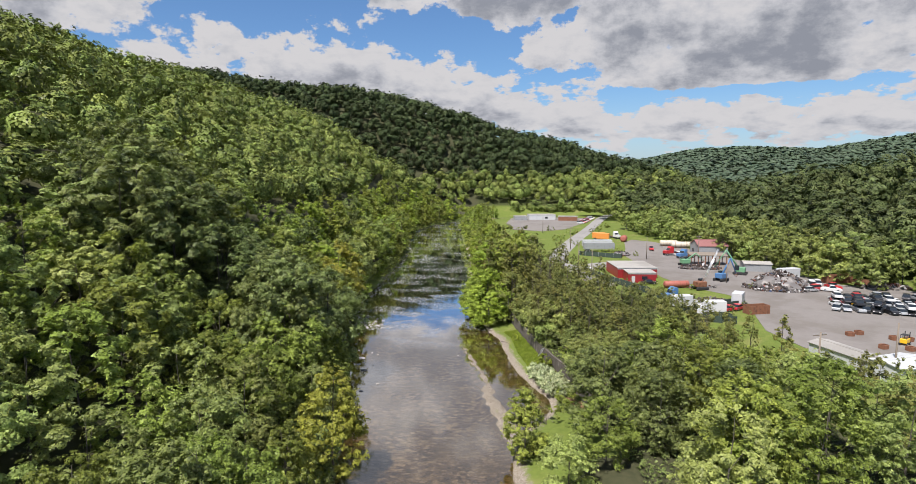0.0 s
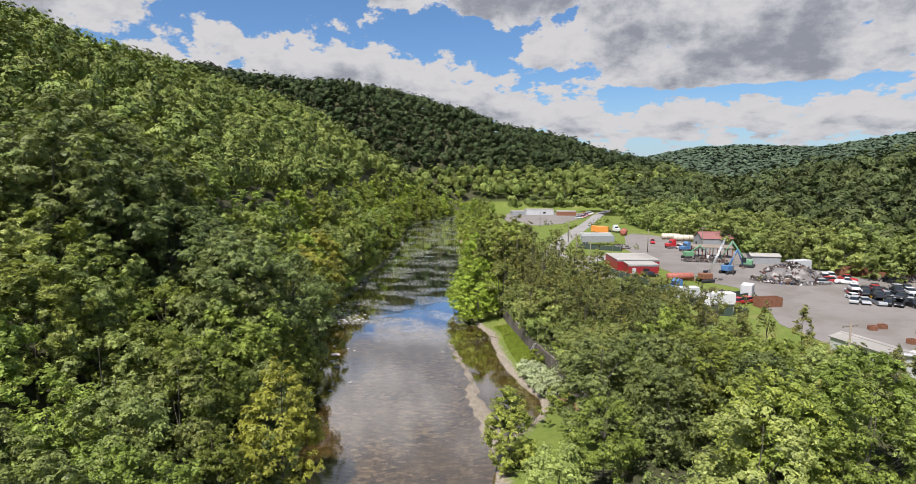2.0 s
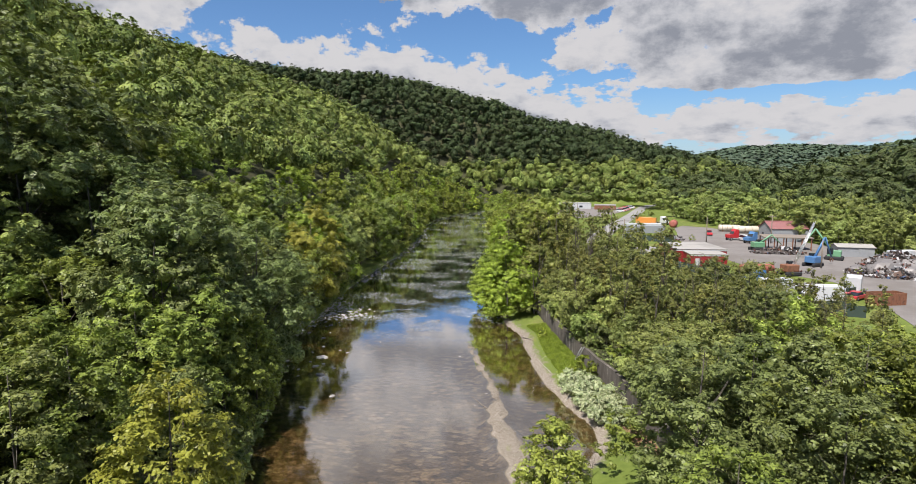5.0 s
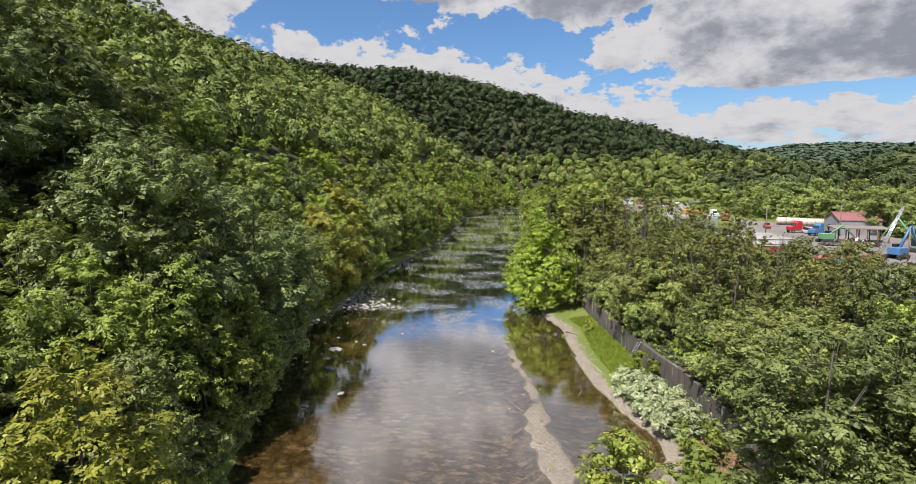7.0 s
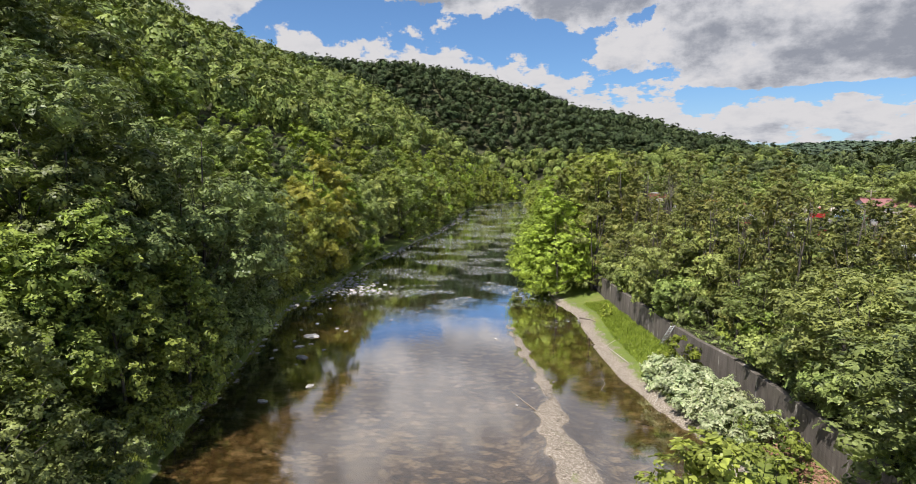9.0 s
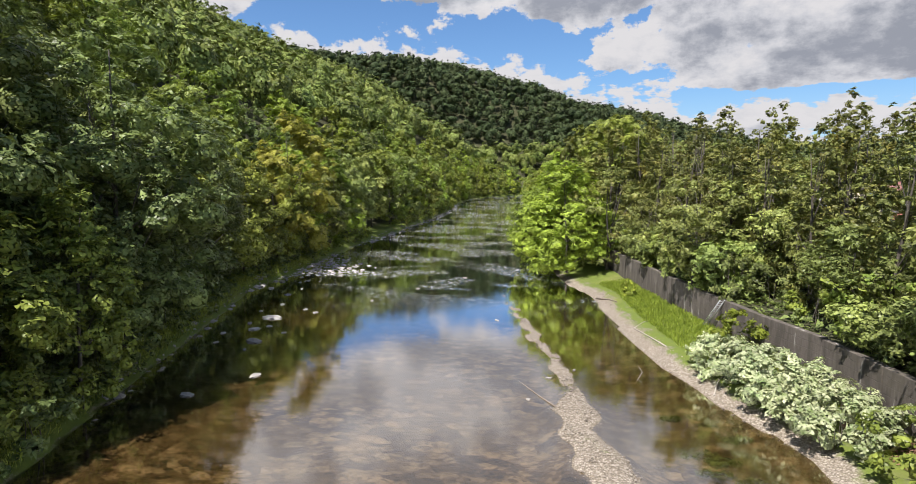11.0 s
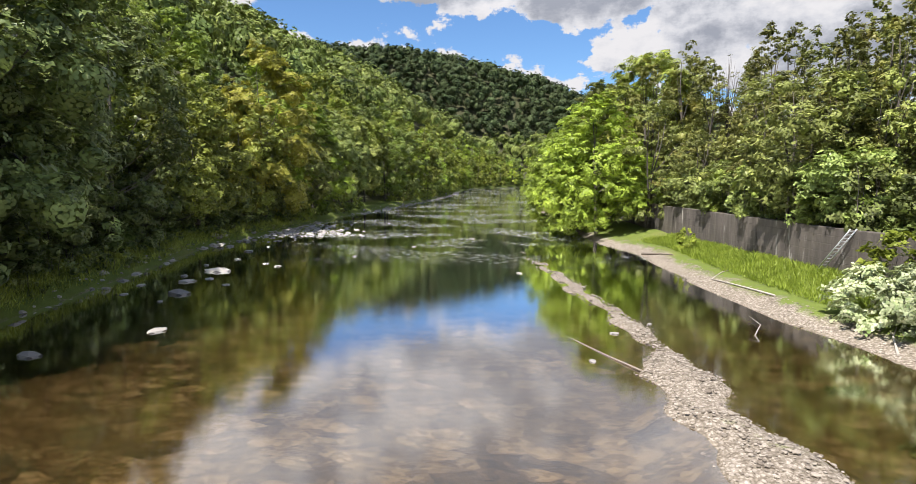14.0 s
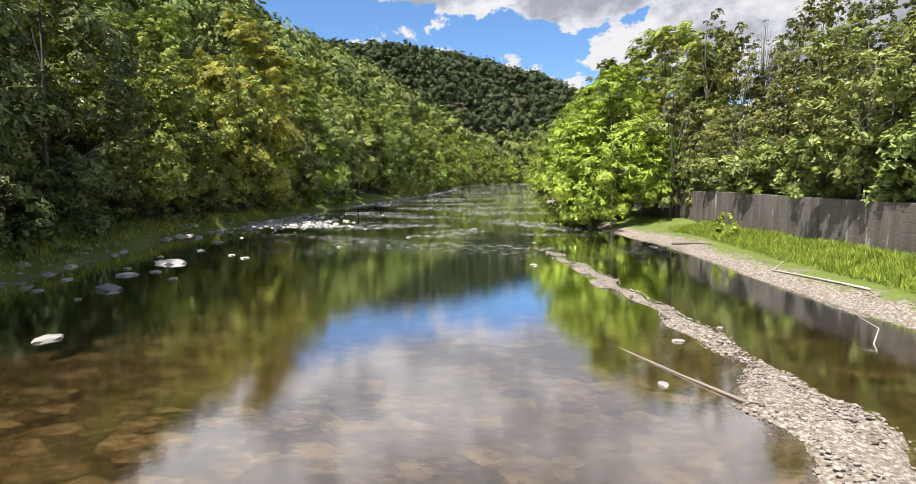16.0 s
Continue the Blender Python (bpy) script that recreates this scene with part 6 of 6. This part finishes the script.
def tank(m, mat, label, L, r):
    root = empty("storage_tank", m, label, "tank")
    bm = bmesh.new()
    tube_closed(bm, [(-L / 2 - r * 0.3, 0, r), (-L / 2 - r * 0.2, 0, r), (-L / 2, 0, r), (L / 2, 0, r), (L / 2 + r * 0.2, 0, r), (L / 2 + r * 0.3, 0, r)], [r * 0.5, r * 0.8, r, r, r * 0.8, r * 0.5], 20)
    part("shell", bm, M[mat], root)
    for k in range(4):
        bm = bmesh.new()
        x = -L / 2 + L * (k + 0.5) / 4
        tube_closed(bm, [(x - 0.05, 0, r), (x + 0.05, 0, r)], [r * 1.02, r * 1.02], 20)
        part("band", bm, M["rust"], root)
    for x in (-L / 3, L / 3):
        bm = bmesh.new()
        box(bm, x, 0, -0.1, 0.4, r * 1.5, r * 0.5)
        part("saddle", bm, M["rust"], root)


tank(pose(52.5, 149.0, YARD_Z + 0.1, rz=8), "tank_red", "long rusty red storage tank lying on the grass", 6.8, 1.0)
tank(pose(82.0, 240.0, YARD_Z + 0.1, rz=-4), "tank_beige", "weathered beige storage tank", 9.5, 1.35)
tank(pose(77.5, 246.5, YARD_Z + 0.1, rz=-4), "tank_beige", "weathered beige storage tank", 7.0, 1.25)
tank(pose(60.5, 262.0, YARD_Z + 0.1, rz=70), "tank_red", "short dark red tank at the end of the yard", 4.0, 1.5)


def crane(x, y, turn, base_mat, boom_mat, reach, rise, label, knuckle=False):
    root = empty("crane", pose(x, y, YARD_Z, rz=turn), label, "crane", "cranes in the yard")
    bm = bmesh.new()
    box(bm, 0, 0, 0.9, 3.0, 2.4, 1.5, bevel=0.1)
    part("body", bm, M[base_mat], root)
    bm = bmesh.new()
    box(bm, 0.9, 0.85, 1.5, 1.4, 0.9, 1.5, bevel=0.06)
    part("cabin", bm, M["glass"], root)
    for yy in (-1.2, 1.2):
        bm = bmesh.new()
        box(bm, 0, yy, 0, 4.2, 0.6, 0.9, bevel=0.2)
        part("track", bm, M["tyre"], root)
    bm = bmesh.new()
    if knuckle:
        tube_closed(bm, [(0.5, 0, 2.0), (reach * 0.55, 0, 2 + rise), (reach * 0.6, 0, 2 + rise * 1.02)], [0.32, 0.26, 0.2], 4)
        tube_closed(bm, [(reach * 0.58, 0, 2 + rise), (reach, 0, 1.6)], [0.24, 0.14], 4)
    else:
        for sy in (-0.3, 0.3):
            for sz in (-0.3, 0.3):
                tube_closed(bm, [(0.8, sy, 1.9 + sz), (reach, sy * 0.6, 1.9 + rise + sz * 0.6)], [0.07, 0.05], 5)
        for k in range(14):
            f, g = k / 14, (k + 1) / 14
            s1, s2 = (1, -1) if k % 2 else (-1, 1)
            tube_closed(bm, [(0.8 + (reach - 0.8) * f, 0.3 * s1, 1.9 + rise * f - 0.3), (0.8 + (reach - 0.8) * g, 0.3 * s2, 1.9 + rise * g + 0.3)], [0.035, 0.035], 4)
    part("boom", bm, M[boom_mat], root)
    if knuckle:
        bm = bmesh.new()
        for k in range(4):
            a = k * math.pi / 2
            tube_closed(bm, [(reach, 0, 1.6), (reach + 0.5 * math.cos(a), 0.5 * math.sin(a), 1.2), (reach + 0.3 * math.cos(a), 0.3 * math.sin(a), 0.6)], [0.1, 0.09, 0.05], 5)
        part("grapple", bm, M["rust"], root)


crane(58.5, 147.0, 20, "rust", "alu", 5.6, 9.5, "old crane with a pale lattice boom raised high")
crane(69.5, 161.0, 35, "p_blue", "p_blue", 7.5, 4.6, "blue knuckle-boom material handler beside the scrap heap", True)
crane(80.0, 173.0, 150, "p_green", "p_green", 8.0, 5.6, "green material handler with a bent arm", True)
crane(67.5, 190.0, 10, "p_green", "p_green", 7.0, 2.4, "green machine with a long low arm", True)


def heap(name, x, y, rx_, ry_, h, count, label, size=1.0, seed=1):
    """Scrap metal: a mound of plates, bars and bent panels."""
    rng = np.random.default_rng(seed)
    bm = bmesh.new()
    for k in range(count):
        a, q = rng.uniform(0, 6.28), math.sqrt(rng.uniform(0, 1))
        px, py = x + rx_ * q * math.cos(a), y + ry_ * q * math.sin(a)
        top = h * (1 - q ** 1.4) * (0.85 + 0.3 * rng.random())
        s = size * rng.uniform(0.4, 1.6)
        made = bmesh.ops.create_cube(bm, size=1.0)["verts"]
        dims = rng.permutation([s * rng.uniform(0.8, 1.5), s * rng.uniform(0.3, 0.9), s * rng.uniform(0.04, 0.3)])
        m = Matrix.Translation((px, py, YARD_Z + max(0.1, top - rng.uniform(0, 0.6)))) @ Euler(rng.uniform(-0.7, 0.7, 3) + np.array([0, 0, rng.uniform(0, 6)])).to_matrix().to_4x4() @ Matrix.Diagonal((*dims, 1))
        for v in made:
            v.co = m @ (v.co + Vector(rng.normal(size=3) * 0.12))
    # a rough core under the loose pieces
    core = bmesh.ops.create_icosphere(bm, subdivisions=3, radius=1.0)["verts"]
    for v in core:
        k = 1 + 0.2 * noise.noise(v.co * 3)
        v.co = Vector((x + v.co.x * rx_ * 0.85 * k, y + v.co.y * ry_ * 0.85 * k, YARD_Z - 0.2 + max(0.0, v.co.z) * h * 0.85 * k))
    me = bpy.data.meshes.new(name)
    bm.to_mesh(me)
    bm.free()
    me.materials.append(M["scrap"])
    return tagged(new(name, me), label, "scrap", kind="stuff")


heap("scrap_heap", 82.0, 151.0, 9.6, 7.0, 4.9, 2400, "tall heap of mixed scrap metal and car parts", 0.62, 4)
heap("scrap_row", 55.5, 128.5, 8.5, 3.2, 1.5, 420, "low row of rusty scrap and machine parts", 0.7, 5)
heap("scrap_by_shed", 71.0, 184.0, 7.5, 3.0, 1.5, 320, "scattered rusty scrap beside the open shed", 0.7, 6)
heap("scrap_by_grass", 58.0, 150.5, 6.5, 1.8, 1.0, 110, "low pile of rusty parts on the grass edge", 0.6, 7)
heap("scrap_timber", 112.0, 152.0, 7.0, 2.0, 1.5, 110, "low heap of rusty beams at the yard edge", 1.3, 8)
heap("scrap_north", 50.5, 218.0, 3.5, 6.0, 1.2, 110, "rusty machine parts beside the trailers", 0.7, 9)


def dumpster(x, y, turn, mat, label, L=6.0, h=1.8, w=2.3):
    root = empty("dumpster", pose(x, y, YARD_Z + 0.02, rz=turn), label, "dumpster", "dumpsters in the yard")
    for nm, cx, cy, sx, sy, sz in (("floor", 0, 0, L, w, 0.12), ("side_panel", 0, -w / 2, L, 0.1, h), ("side_panel", 0, w / 2, L, 0.1, h), ("end_panel", -L / 2, 0, 0.1, w, h), ("end_panel", L / 2, 0, 0.1, w, h)):
        bm = bmesh.new()
        box(bm, cx, cy, 0, sx, sy, sz)
        part(nm, bm, M[mat], root)
    for k in range(7):
        for sy in (-w / 2 - 0.08, w / 2 + 0.08):
            bm = bmesh.new()
            box(bm, -L / 2 + 0.3 + k * (L - 0.6) / 6, sy, 0, 0.12, 0.1, h)
            part("rib", bm, M[mat], root)


dumpster(103.5, 160.5, 12, "rust", "long rusty roll-off container at the yard edge", 8.5, 2.4)
dumpster(110.5, 157.5, -12, "rust", "low rusty container at the yard edge", 7.5, 1.4)
dumpster(62.5, 119.5, 15, "rust", "rusty open container full of scrap", 5.5, 2.0)
dumpster(58.5, 125.0, 30, "fence", "dark green open container beside the scrap", 5.0, 1.8)
dumpster(51.5, 112.6, 5, "fence", "dark green container on the grass", 4.5, 1.5)
for x, y, t in ((73.4, 101.2, 0), (75.8, 102.3, 10), (80.4, 98.8, 0), (82.8, 98.0, 20), (74.6, 92.6, 15), (78.8, 91.6, 10)):
    dumpster(x, y, t, "rust", "small rusty steel bin on the yard floor", 1.3, 0.8, 1.0)


def forklift():
    root = empty("forklift", pose(80.3, 95.5, YARD_Z, rz=40), "small yellow forklift on the yard floor", "forklift")
    bm = bmesh.new()
    box(bm, 0, 0, 0.4, 2.0, 1.2, 0.9, bevel=0.1)
    part("body", bm, M["p_yellow"], root)
    for sy in (-0.4, 0.4):
        bm = bmesh.new()
        box(bm, 1.1, sy, 0.1, 0.12, 0.12, 2.4)
        part("mast", bm, M["tyre"], root)
    bm = bmesh.new()
    box(bm, -0.2, 0, 2.0, 1.3, 1.1, 0.1)
    part("roof", bm, M["tyre"], root)
    for sx in (-0.8, 0.4):
        for sy in (-0.5, 0.5):
            bm = bmesh.new()
            box(bm, sx, sy, 1.2, 0.08, 0.08, 0.85)
            part("post", bm, M["tyre"], root)
    for sx in (-0.7, 0.75):
        for sy in (-0.6, 0.6):
            wheel(root, sx, sy, 0.3, 0.3, 0.25)


forklift()


def utility_pole(x, y, h, arms=1, turn=0.0):
    z = float(height(x, y)) - 0.4
    root = empty("utility_pole", pose(x, y, z, rz=turn), "weathered wooden utility pole with a cross arm" if arms else "plain weathered wooden pole", "pole", "utility poles")
    bm = bmesh.new()
    tube_closed(bm, [(0, 0, 0), (0, 0, h * 0.5), (0, 0, h)], [0.17, 0.15, 0.11], 10)
    part("pole", bm, M["wood"], root)
    for k in range(arms):
        bm = bmesh.new()
        box(bm, 0, 0.12, h - 0.55 - k * 0.9, 2.4, 0.1, 0.12)
        arm = part("cross_arm", bm, M["wood"], root)
        for sx in (-1.05, -0.5, 0.5, 1.05):
            bm = bmesh.new()
            tube_closed(bm, [(sx, 0.12, h - 0.43 - k * 0.9), (sx, 0.12, h - 0.2 - k * 0.9)], [0.05, 0.03], 7)
            part("insulator", bm, M["grey_metal"], arm)


for x, y, h, arms, turn in ((46.9, 63.2, 11.5, 1, 20), (66.5, 77.0, 9.5, 0, 0), (28.0, 178.0, 10, 1, 10), (31.0, 168.0, 9, 0, 0), (31.5, 232.0, 10, 1, 20), (57.5, 205.0, 9, 0, 0), (78.0, 208.0, 9.5, 1, 0), (24.0, 300.0, 9, 0, 0), (70.0, 158.0, 7, 0, 0)):
    utility_pole(x, y, h, arms, turn)


def screen_fence(pts, label, h=1.9):
    root = empty("fence", Matrix(), label, "fence")
    P = [Vector((x, y, 0)) for x, y in pts]
    for a, b in zip(P, P[1:]):
        n = max(1, round((b - a).length / 2.6))
        for k in range(n):
            p, q = a.lerp(b, k / n), a.lerp(b, (k + 1) / n)
            mid = (p + q) / 2
            z = float(height(mid.x, mid.y)) - 0.05
            d = q - p
            bm = bmesh.new()
            box(bm, mid.x, mid.y, z, d.length - 0.08, 0.05, h, turn=math.atan2(d.y, d.x))
            part("panel", bm, M["fence"], root)
            bm = bmesh.new()
            tube_closed(bm, [(p.x, p.y, z - 0.1), (p.x, p.y, z + h + 0.15)], [0.05, 0.05], 7)
            part("post", bm, M["grey_metal"], root)


screen_fence([(30, 171), (34, 160), (38, 150), (42, 141), (45, 130), (46, 118), (46, 111), (54, 109)], "dark green screened fence along the yard")
screen_fence([(33, 214), (40, 210), (48, 206), (50, 213)], "dark screened fence beside the trailers")

# brush in the yard's grass
_r = random.Random(41)
for x, y, h in ((40, 152, 2.2), (43, 149, 2.0), (47, 147, 2.4), (56, 147, 1.6), (62, 124, 1.8), (42, 214, 2.4), (46, 217, 2.6), (50, 222, 2.4), (28, 262, 3.0), (31, 270, 3.0), (34, 256, 2.0), (38, 291, 3.4), (52, 290, 3.0),
                (36, 246, 2.4), (29, 310, 3.2), (42, 300, 2.4), (57, 318, 3.5), (63, 330, 4.0), (52, 305, 2.6), (55, 213, 2.0), (78, 152, 1.4), (74, 150, 1.5), (80, 149, 1.2)):
    G.plant("shrub", x, y, h, rng=_r)
